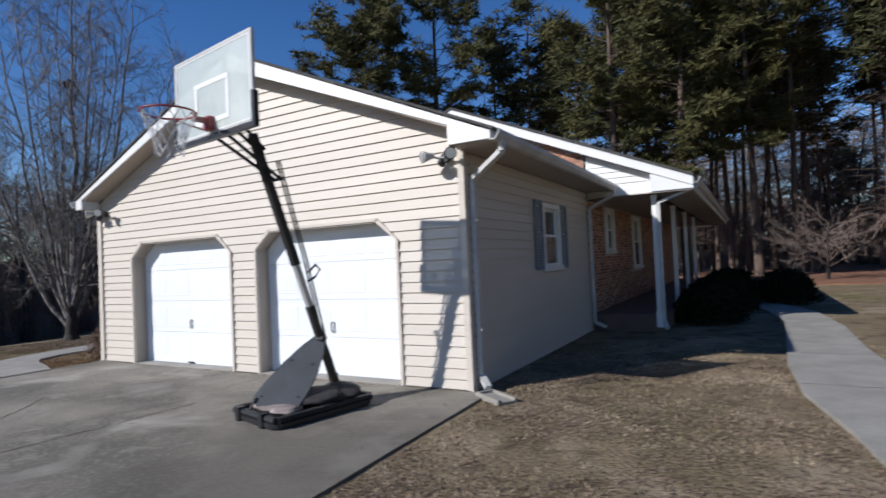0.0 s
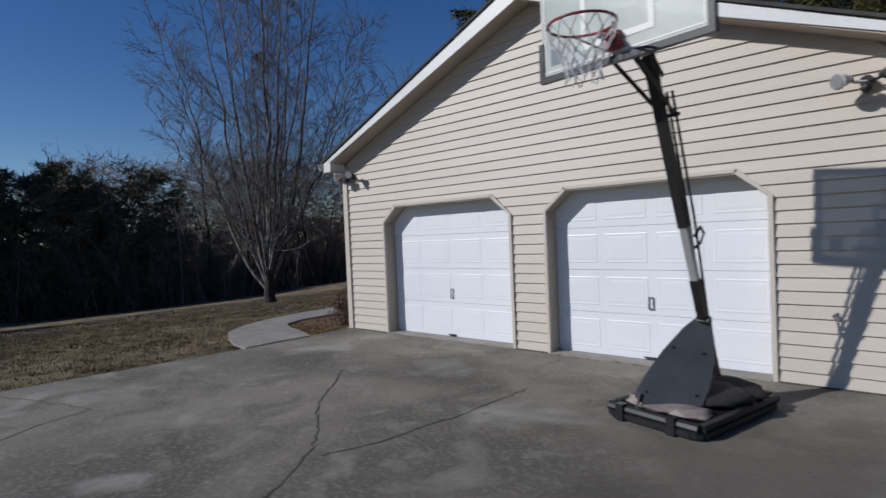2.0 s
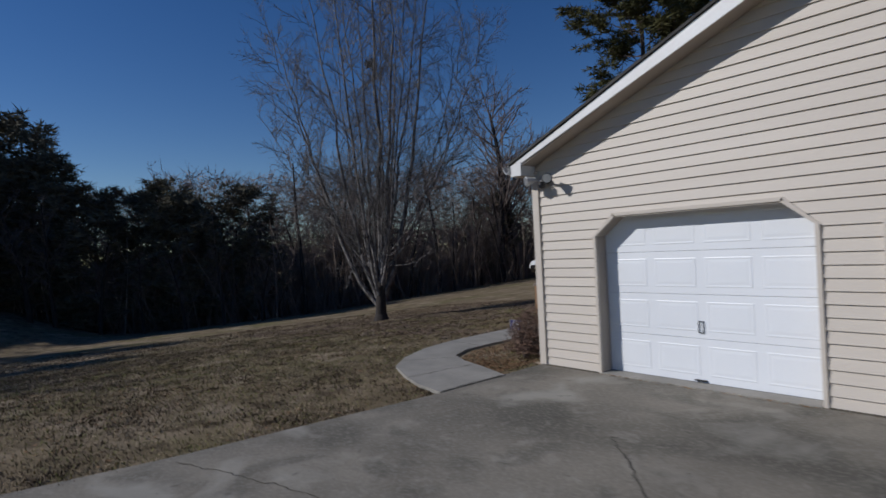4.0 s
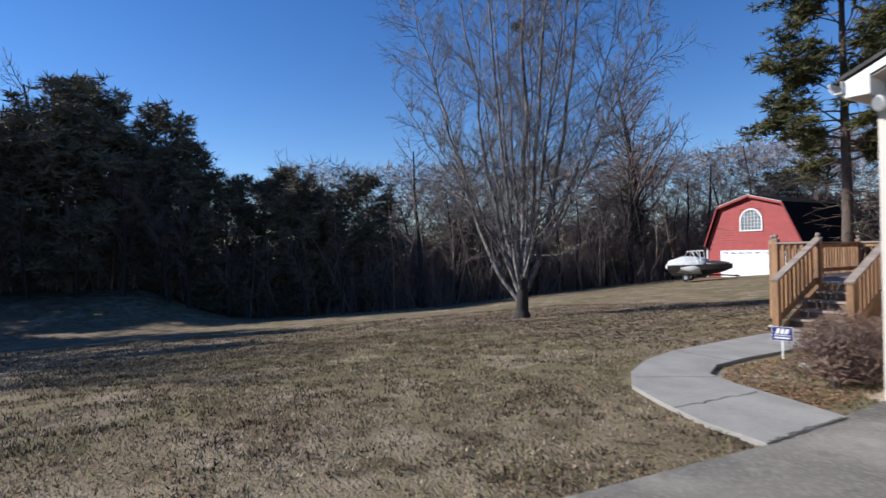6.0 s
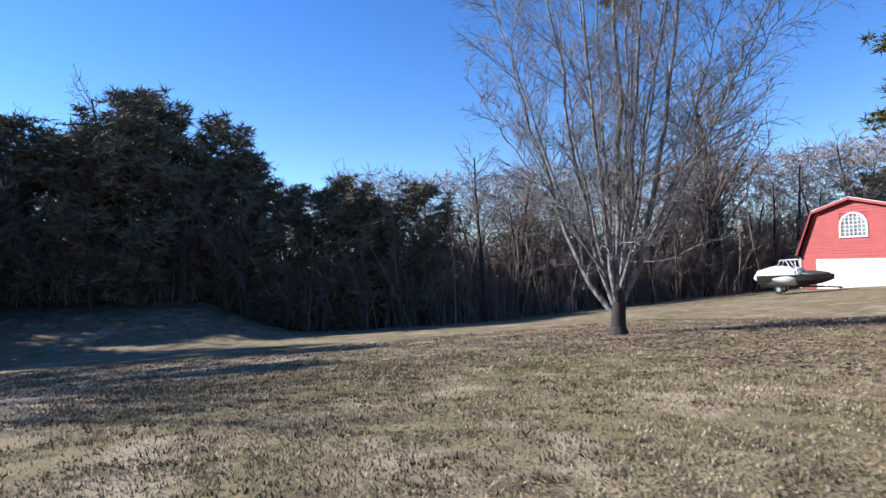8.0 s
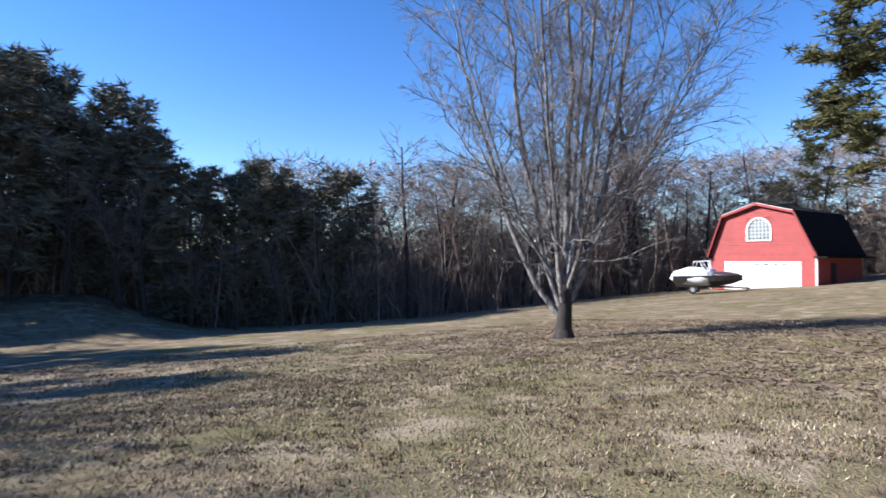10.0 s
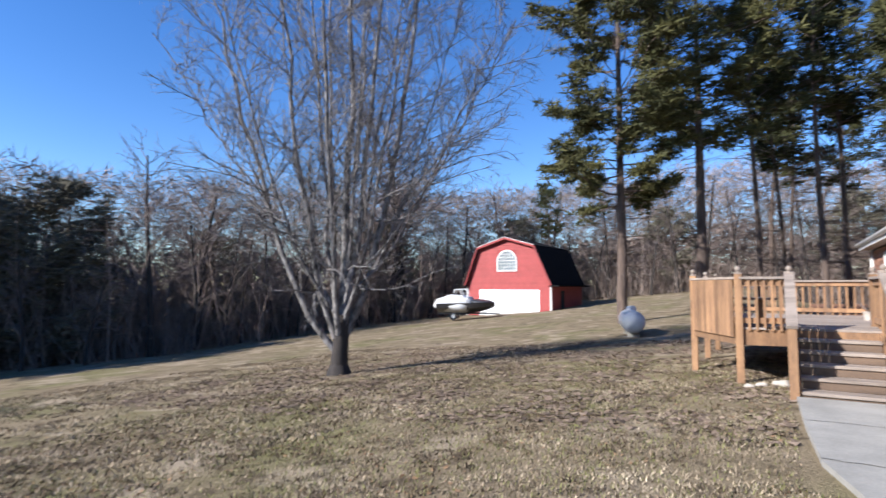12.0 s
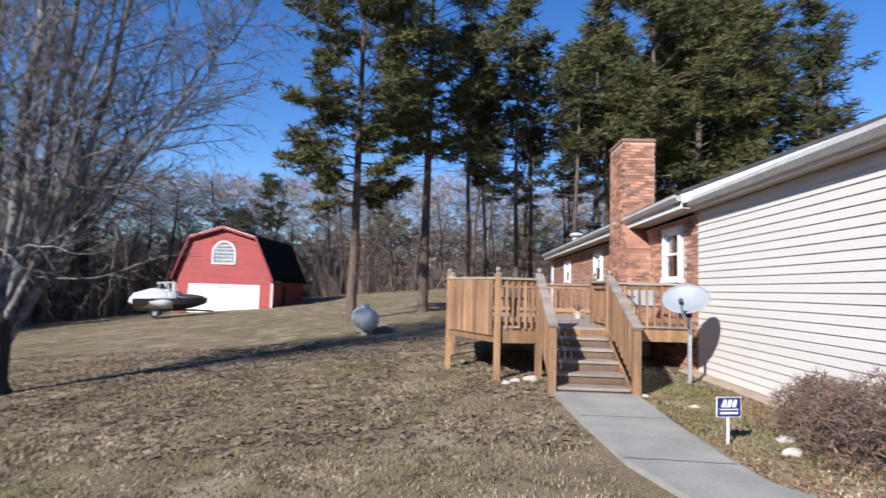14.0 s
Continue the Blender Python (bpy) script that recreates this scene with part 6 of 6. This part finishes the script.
def boat(x, y, turn):
    z = land(x, y)
    g = base("boat", "black motor boat under a rumpled white cover", "boat", at=(0, 0, 0))
    bm = bmesh.new()
    secs = []
    for k in range(9):
        t = k / 8
        u = -2.5 + 5.0 * t
        half = 1.0 if t < 0.55 else 1.0 * math.sqrt(max(0.0, 1 - ((t - 0.55) / 0.45) ** 2)) + 0.02
        keel = 0.55 + 0.45 * max(0, (t - 0.6) / 0.4) ** 2
        top = 1.22 + 0.12 * t
        secs.append([bm.verts.new((u, s * h, zz)) for s, h, zz in ((-1, half, top), (-1, half * 0.85, (keel + top) / 2), (0, 0, keel), (1, half * 0.85, (keel + top) / 2), (1, half, top))])
    for a, b in zip(secs, secs[1:]):
        for i in range(4):
            bm.faces.new((a[i], a[i + 1], b[i + 1], b[i]))
        bm.faces.new((a[4], a[0], b[0], b[4]))
    bm.faces.new(secs[0])
    bm.faces.new(secs[-1][::-1])
    part("hull", bm, HULL, g, "glossy dark hull")
    bm = bmesh.new()
    blob(bm, (-0.9, 0, 1.20), (1.9, 1.08, 0.66), 3, 0.25, 3)
    part("cover", bm, COVER, g, "rumpled white cover", True)
    bm = bmesh.new()
    blob(bm, (1.1, 0, 1.28), (1.25, 0.85, 0.26), 5, 0.2, 3)
    part("bow_cover", bm, HULL, g, "dark bow cover", True)
    bm = bmesh.new()
    for s in (-0.9, 0.9):
        tube(bm, [(-1.2, s, 1.2), (-0.9, s * 0.85, 2.25), (0.1, s * 0.8, 2.3)], 0.04, 8)
        tube(bm, [(0.1, s, 1.3), (-0.5, s * 0.85, 2.25)], 0.04, 8)
        tube(bm, [(0.1, s * 0.8, 2.3), (0.25, s, 1.3)], 0.03, 8)
    tube(bm, [(-0.9, -0.77, 2.25), (-0.9, 0.77, 2.25)], 0.04, 8)
    part("tower", bm, WHITE, g, "white wake tower")
    t = base("boat_trailer", "low dark boat trailer under the boat", "trailer", at=(0, 0, 0))
    for s in (-0.7, 0.7):
        bm = bmesh.new()
        beam(bm, (-2.3, s, 0.50), (1.8, s * 0.5, 0.50), 0.08, 0.1)
        part("rail", bm, BLACKM, t)
        bm = bmesh.new()
        tube(bm, [(-1.0, s * 1.25 - 0.1, 0.3), (-1.0, s * 1.25 + 0.1, 0.3)], 0.3, 18)
        wh = part("wheel", bm, BLACKP, t)
        bm = bmesh.new()
        tube(bm, [(-1.0, s * 1.25 - 0.105, 0.3), (-1.0, s * 1.25 + 0.105, 0.3)], 0.15, 14)
        part("hub", bm, SILVER, wh)
    bm = bmesh.new()
    beam(bm, (1.7, 0, 0.5), (3.0, 0, 0.45), 0.08, 0.1)
    tube(bm, [(2.8, 0, 0.0), (2.8, 0, 0.6)], 0.03, 8)
    part("tongue", bm, BLACKM, t)
    for ob in (g, t):
        ob.matrix_world = pose(x, y, z, 0, 0, turn) @ Matrix.Diagonal((0.86, 1, 1, 1))


boat(-32.7, 36.8, 24)


def rock(x, y, r, n):
    bm = bmesh.new()
    blob(bm, (x, y, land(x, y) + r * 0.25), (r * 1.25, r * 0.8, r * 0.6), n, 0.6)
    tagged(part("rock", bm, ROCK, None, "", True), "pale weathered rock lying in the grass", "rock", "rocks")


for n, (x, y, r) in enumerate(((-12.35, 10.0, 0.10), (-12.6, 9.9, 0.07), (-12.75, 9.75, 0.06), (-10.55, 6.45, 0.08), (-10.35, 6.9, 0.07), (-10.62, 8.3, 0.05), (-11.0, 8.9, 0.05))):
    rock(x, y, r, n)

# ---- foundation ledge, cracks ----
bm = bmesh.new()
prism(bm, [(-9.60, -0.06), (-9.56, -0.01), (-9.352, 0.018), (-9.352, -0.2), (-9.60, -0.2)], XZ, 5.5, 11.6)
struct(part("footing", bm, FOOTING), "pale tan footing along the vinyl wall", "footing")


def strip(name, pts, w, material, z, label, category="crack"):
    """A narrow uneven ribbon laid on a slab."""
    rng = random.Random(len(pts) * 7 + int(abs(pts[0][0]) * 10))
    fine = []
    for (x0, y0), (x1, y1) in zip(pts, pts[1:]):
        n = max(2, int(math.hypot(x1 - x0, y1 - y0) / 0.07))
        for i in range(n):
            k = i / n
            fine.append((x0 + (x1 - x0) * k + rng.gauss(0, 0.012), y0 + (y1 - y0) * k + rng.gauss(0, 0.012)))
    fine.append(pts[-1])
    bm = bmesh.new()
    rows = []
    for i, (x, y) in enumerate(fine):
        a, b = fine[max(0, i - 1)], fine[min(len(fine) - 1, i + 1)]
        d = Vector((b[0] - a[0], b[1] - a[1], 0)).normalized()
        n = Vector((-d.y, d.x, 0)) * w * rng.uniform(0.35, 1.0)
        rows.append((bm.verts.new(Vector((x, y, z)) - n), bm.verts.new(Vector((x, y, z)) + n)))
    for p, q in zip(rows, rows[1:]):
        bm.faces.new((p[0], q[0], q[1], p[1]))
    return tagged(part(name, bm, material), label, category, "", "structure")


CR1 = [(-6.95, 3.40), (-6.55, 3.0), (-6.28, 2.65), (-5.88, 2.28), (-5.45, 1.98), (-5.08, 1.68), (-4.85, 1.35), (-4.68, 1.1), (-4.58, 0.79), (-4.5, 0.2)]
CR2 = [(-4.6, 3.9), (-4.63, 3.45), (-4.66, 2.8), (-4.72, 2.4), (-4.74, 2.05), (-4.9, 1.62)]
CR3 = [(-9.44, 0.39), (-8.82, 0.63), (-8.06, 0.89), (-7.81, 0.94), (-7.7, 0.51), (-7.51, 0.2), (-7.34, -0.06), (-7.24, -0.29), (-7.1, -0.8)]
L_CR = "dark hairline crack in the driveway concrete"
strip("crack", CR1, 0.011, CRACK, 0.004, L_CR)
strip("crack", CR2, 0.011, CRACK, 0.004, L_CR)
strip("crack", CR3, 0.008, CRACK, 0.004, L_CR)
strip("joint", [(-12.15, 7.5), (-11.2, 7.5)], 0.008, CRACK, 0.016, "dark joint across the walk", "joint")
strip("joint", [(-12.08, 6.05), (-11.23, 6.0)], 0.008, CRACK, 0.016, "dark joint across the walk", "joint")
strip("joint", [(-11.3, 4.3), (-10.8, 5.05)], 0.008, CRACK, 0.016, "dark joint across the walk", "joint")
strip("joint", [(-10.3, 3.62), (-10.2, 4.76)], 0.008, CRACK, 0.016, "dark joint across the walk", "joint")
strip("joint", [(-9.37, 3.45), (-9.35, 4.52)], 0.012, CRACK, 0.016, "dark joint between walk and driveway", "joint")
for y, a, b in ((6.9, 1.6, 2.75), (9.0, 1.6, 2.66), (11.0, 1.68, 2.66), (13.2, 1.74, 2.64)):
    strip("joint", [(a, y), (b, y)], 0.008, CRACK, 0.016, "dark joint across the walk", "joint")
bm = bmesh.new()
rng = random.Random(9)
for i in range(260):
    a, b = DOORS[i % 2]
    x = rng.uniform(a, b) if i % 5 else rng.uniform(-9.3, -1.8)
    y = 5.42 - abs(rng.gauss(0, 0.05))
    s = rng.uniform(0.01, 0.03)
    o = Vector((x, y, 0.006))
    vs = [bm.verts.new(o + Vector((rng.gauss(0, s), rng.gauss(0, s * 0.6), rng.uniform(0, 0.01)))) for _ in range(3)]
    bm.faces.new(vs)
tagged(part("debris", bm, LEAF), "dry leaf bits gathered before the garage doors", "leaf litter", "", "stuff")

# ---- ground cover ----
def on_paving(x, y):
    if -9.9 < x < -1.4 and y < 5.5:
        edge = -9.36 - 0.047 * max(0.0, 3.4 - y) * 1.6
        return x > edge
    if -12.22 < x < -11.12 and 5.3 < y < 8.9:
        return True
    if 1.55 < x < 2.7 and 6.4 < y < 15.5:
        return True
    cx, cy = -9.9, 5.9
    if x < -9.3 and y < 6.0:
        r = math.hypot((x - cx), (y - cy) * 0.95)
        return 1.15 < r < 2.2 and y < 5.6 and x > -12.2
    return -9.6 < x < -1.6 and 5.4 < y < 25 or (x > 1.9 and 1.4 < y < 6.6 and 0 < (x - 1.9 + (y - 5) * 0.14) < 1.25)


def blades(name, label, spots, material, tall, width, lying=0.7, seed=1):
    rng = np.random.default_rng(seed)
    v, f = [], []
    for x, y in spots:
        z = land(x, y)
        a = rng.uniform(0, math.tau)
        h = tall * rng.uniform(0.5, 1.3)
        k = rng.uniform(0.2, 1.0) * lying
        d = (math.cos(a) * k * h * 1.6, math.sin(a) * k * h * 1.6)
        n = len(v)
        s = width * rng.uniform(0.6, 1.4)
        v += [(x - math.sin(a) * s, y + math.cos(a) * s, z), (x + math.sin(a) * s, y - math.cos(a) * s, z), (x + d[0], y + d[1], z + h * (1.1 - k * 0.7))]
        f.append((n, n + 1, n + 2))
    me = bpy.data.meshes.new(name)
    me.from_pydata(v, [], f)
    me.materials.append(material)
    tagged(new(name, me), label, "grass", "", "stuff")


def scatter(count, cx, cy, sx, sy, seed, patch=0.0):
    rng = np.random.default_rng(seed)
    out = []
    while len(out) < count:
        x, y = cx + rng.uniform(-sx, sx), cy + rng.uniform(-sy, sy)
        if on_paving(x, y):
            continue
        if patch and noise.noise(Vector((x * 0.9, y * 0.9, seed))) + 0.5 * noise.noise(Vector((x * 3, y * 3, seed))) < patch * rng.uniform(-1, 1):
            continue
        out.append((x, y))
    return out


DULL = mat("dull_grass_blades", (0.13, 0.095, 0.06), (0.07, 0.05, 0.032), 1.0, 2, 30, 0.0, rand=0.4, island=True, spec=0.1)


def clumps(count, each, cx, cy, sx, sy, r, seed):
    rng = np.random.default_rng(seed)
    return [(x + rng.normal(0, r), y + rng.normal(0, r)) for x, y in scatter(count, cx, cy, sx, sy, seed, 0.4) for _ in range(each)]


LEAFD = mat("dark_leaves", (0.21, 0.155, 0.115), (0.12, 0.085, 0.06), 0.95, 3, 30, 0.0, rand=0.4, island=True, spec=0.1)
GREEN = mat("green_grass_blades", (0.16, 0.17, 0.05), (0.22, 0.20, 0.09), 1.0, 2, 30, 0.0, rand=0.35, island=True, spec=0.1)
blades("dead_grass", "short dormant straw-coloured lawn grass", scatter(120000, -14.5, 5.5, 6.5, 7.5, 1, 0.4), BLADE, 0.035, 0.0055)
blades("dead_grass", "short dormant straw-coloured lawn grass", scatter(60000, -23, 7, 6, 12, 2, 0.4), BLADE, 0.05, 0.011)
blades("dead_grass", "short dormant straw-coloured lawn grass", scatter(70000, 1.5, 4.5, 3.4, 5.5, 3, 0.45), BLADE, 0.03, 0.005)
blades("dead_grass", "darker dead clumps in the dormant lawn", clumps(2600, 14, -14.5, 5.5, 6.5, 7.5, 0.05, 21), DULL, 0.045, 0.007)
blades("dead_grass", "darker dead clumps in the dormant lawn", clumps(1500, 10, -23, 7, 6, 12, 0.09, 22), DULL, 0.05, 0.012)
blades("green_grass", "fresh green grass beside the deck stairs", scatter(9000, -10.5, 8.6, 0.62, 2.2, 14, 0.5), GREEN, 0.035, 0.004)
blades("green_grass", "sparse greener grass in patches of the lawn", scatter(50000, -14.5, 5.5, 6.5, 7.5, 4, 0.9), GREEN, 0.04, 0.005)


def leaves(name, label, spots, material, size, seed):
    rng = np.random.default_rng(seed)
    v, f = [], []
    for x, y in spots:
        z = land(x, y) + 0.006
        a = rng.uniform(0, math.tau)
        s = size * rng.uniform(0.5, 1.3)
        c, d = math.cos(a) * s, math.sin(a) * s
        n = len(v)
        t = rng.uniform(0.0, 0.6, 3) * s
        v += [(x - c, y - d, z + t[0]), (x + d * 0.5, y - c * 0.5, z), (x + c, y + d, z + t[1]), (x - d * 0.5, y + c * 0.5, z + t[2])]
        f += [(n, n + 1, n + 2), (n, n + 2, n + 3)]
    me = bpy.data.meshes.new(name)
    me.from_pydata(v, [], f)
    me.materials.append(material)
    tagged(new(name, me), label, "leaf litter", "", "stuff")


leaves("fallen_leaves", "brown fallen leaves strewn over the side lawn", scatter(34000, 1.0, 4.0, 3.0, 4.5, 6, 0.6), LEAFD, 0.017, 6)
leaves("fallen_leaves", "brown fallen leaves strewn thinly over the lawn", scatter(6000, -15, 5.5, 7, 8, 7, 0.3), LEAF, 0.022, 7)
leaves("fallen_leaves", "dark brown fallen leaves under the bare lawn tree", scatter(15000, -18.5, 12.5, 6.5, 6.0, 9, 0.3), LEAFD, 0.05, 9)
leaves("fallen_leaves", "brown fallen leaves in the bed along the vinyl wall", scatter(5000, -10.35, 6.8, 0.75, 2.4, 8, 0.5), LEAF, 0.024, 8)
slab("pine_straw_bed", [(-6, 26.5), (12, 25.5), (34, 22), (44, 45), (10, 62), (-20, 52), (-13, 36)], LITTER, 0.02, 0.1, "rust-brown pine straw under the pines", "pine straw")

# ---- siding ----
front_siding()
side_siding()

# ---- bricks ----
BW, BH, JOINT = 0.195, 0.057, 0.012
shared = {}


def brick_place(kind, u, v, z):
    if kind == "-y":
        return (u, v, z)
    return (v, u, z)


def brick_face(parent, kind, u0, u1, z0, z1, face, holes=(), keep=None, single=300, stuff_label="", out=-1):
    """Courses of bricks on a face: kind is the way it looks; out: the sign of the way out."""
    count, rest = 0, []
    row = 0
    z = z0
    while z + BH <= z1 + 0.001:
        u = u0 - (0.5 * (BW + JOINT) if row % 2 else 0)
        while u < u1 - 0.02:
            a, b = max(u, u0), min(u + BW, u1)
            if b - a > 0.03 and (keep is None or keep((a + b) / 2, z + BH / 2)) and not any(h0 < b and a < h1 and k0 < z + BH and z < k1 for h0, h1, k0, k1 in holes):
                rest.append((a, b, z))
            u += BW + JOINT
        z += BH + JOINT
        row += 1
    singles, joined = rest[:single], rest[single:]
    for a, b, z in singles:
        key = (kind, round(b - a, 2), out)
        if key not in shared:
            bm = bmesh.new()
            w = round(b - a, 2) / 2
            lo, hi = sorted((0, out * 0.012))
            if kind == "-y":
                box(bm, -w, w, lo, hi, 0, BH)
            else:
                box(bm, lo, hi, -w, w, 0, BH)
            shared[key] = mesh_of("brick", bm, BRICK)
        ob = new("brick", shared[key])
        ob.parent = parent
        m = (a + b) / 2
        pos = Vector((m, face, z)) if kind == "-y" else Vector((face, m, z))
        ob.location = pos - parent.location
    if joined:
        v, f = [], []
        rng = random.Random(len(joined))
        for a, b, z in joined:
            n = len(v)
            o = out * rng.uniform(0.008, 0.014)
            for w in (0.0, o):
                for p, q in ((a, z), (b, z), (b, z + BH), (a, z + BH)):
                    v.append((p, face + w, q) if kind == "-y" else (face + w, p, q))
            f += [(n + 4, n + 5, n + 6, n + 7), (n, n + 1, n + 5, n + 4), (n + 1, n + 2, n + 6, n + 5), (n + 2, n + 3, n + 7, n + 6), (n + 3, n, n + 4, n + 7)]
        me = bpy.data.meshes.new("brickwork")
        me.from_pydata(v, [], f)
        me.materials.append(BRICKI)
        ob = new("brickwork", me)
        ob.parent = parent
        ob.matrix_parent_inverse = Matrix.Translation(-parent.location)
        tagged(ob, stuff_label or "red bricks with pale mortar joints", "", "", "stuff")


K = 0.014
foot_keep = lambda u, z: z < 2.32 or (SY0 < u and z > 2.9) or (2.32 <= z <= 2.9 and CY0 + (z - 2.32) * 0.78 < u)
brick_face(chimney, "-y", CX0, -9.385, 0.70, 2.30, CY0 + K, single=90)
brick_face(chimney, "-y", CX0, CX1, 2.94, 4.82, SY0 + K, single=110)
brick_face(chimney, "-x", CY0 + 0.005, CY1, 0.70, 4.82, CX0 + K, keep=foot_keep, single=100)
brick_face(house, "-x", HY0 + 0.01, CY0 - 0.01, -0.3, 2.78, HX0 + K, holes=((11.92, 12.88, 1.54, 2.66),), single=0)
brick_face(house, "-x", CY1 + 0.01, HY1, -0.3, 2.78, HX0 + K, holes=((17.97, 18.98, 1.60, 2.60), (22.97, 24.13, 1.66, 2.58)), single=0)
brick_face(house, "-x", HY0 + 0.06, HY1, 0.0, 2.68, HX1 - K, holes=((12.86, 13.79, 1.56, 2.7), (16.26, 17.54, 1.09, 2.7)), single=0, out=1)
brick_face(house, "-y", -4.0, -1.78, 2.9, 4.4, HY0 + 0.02 - 0.0, keep=lambda u, z: z < hz(u) - 0.2, single=0)
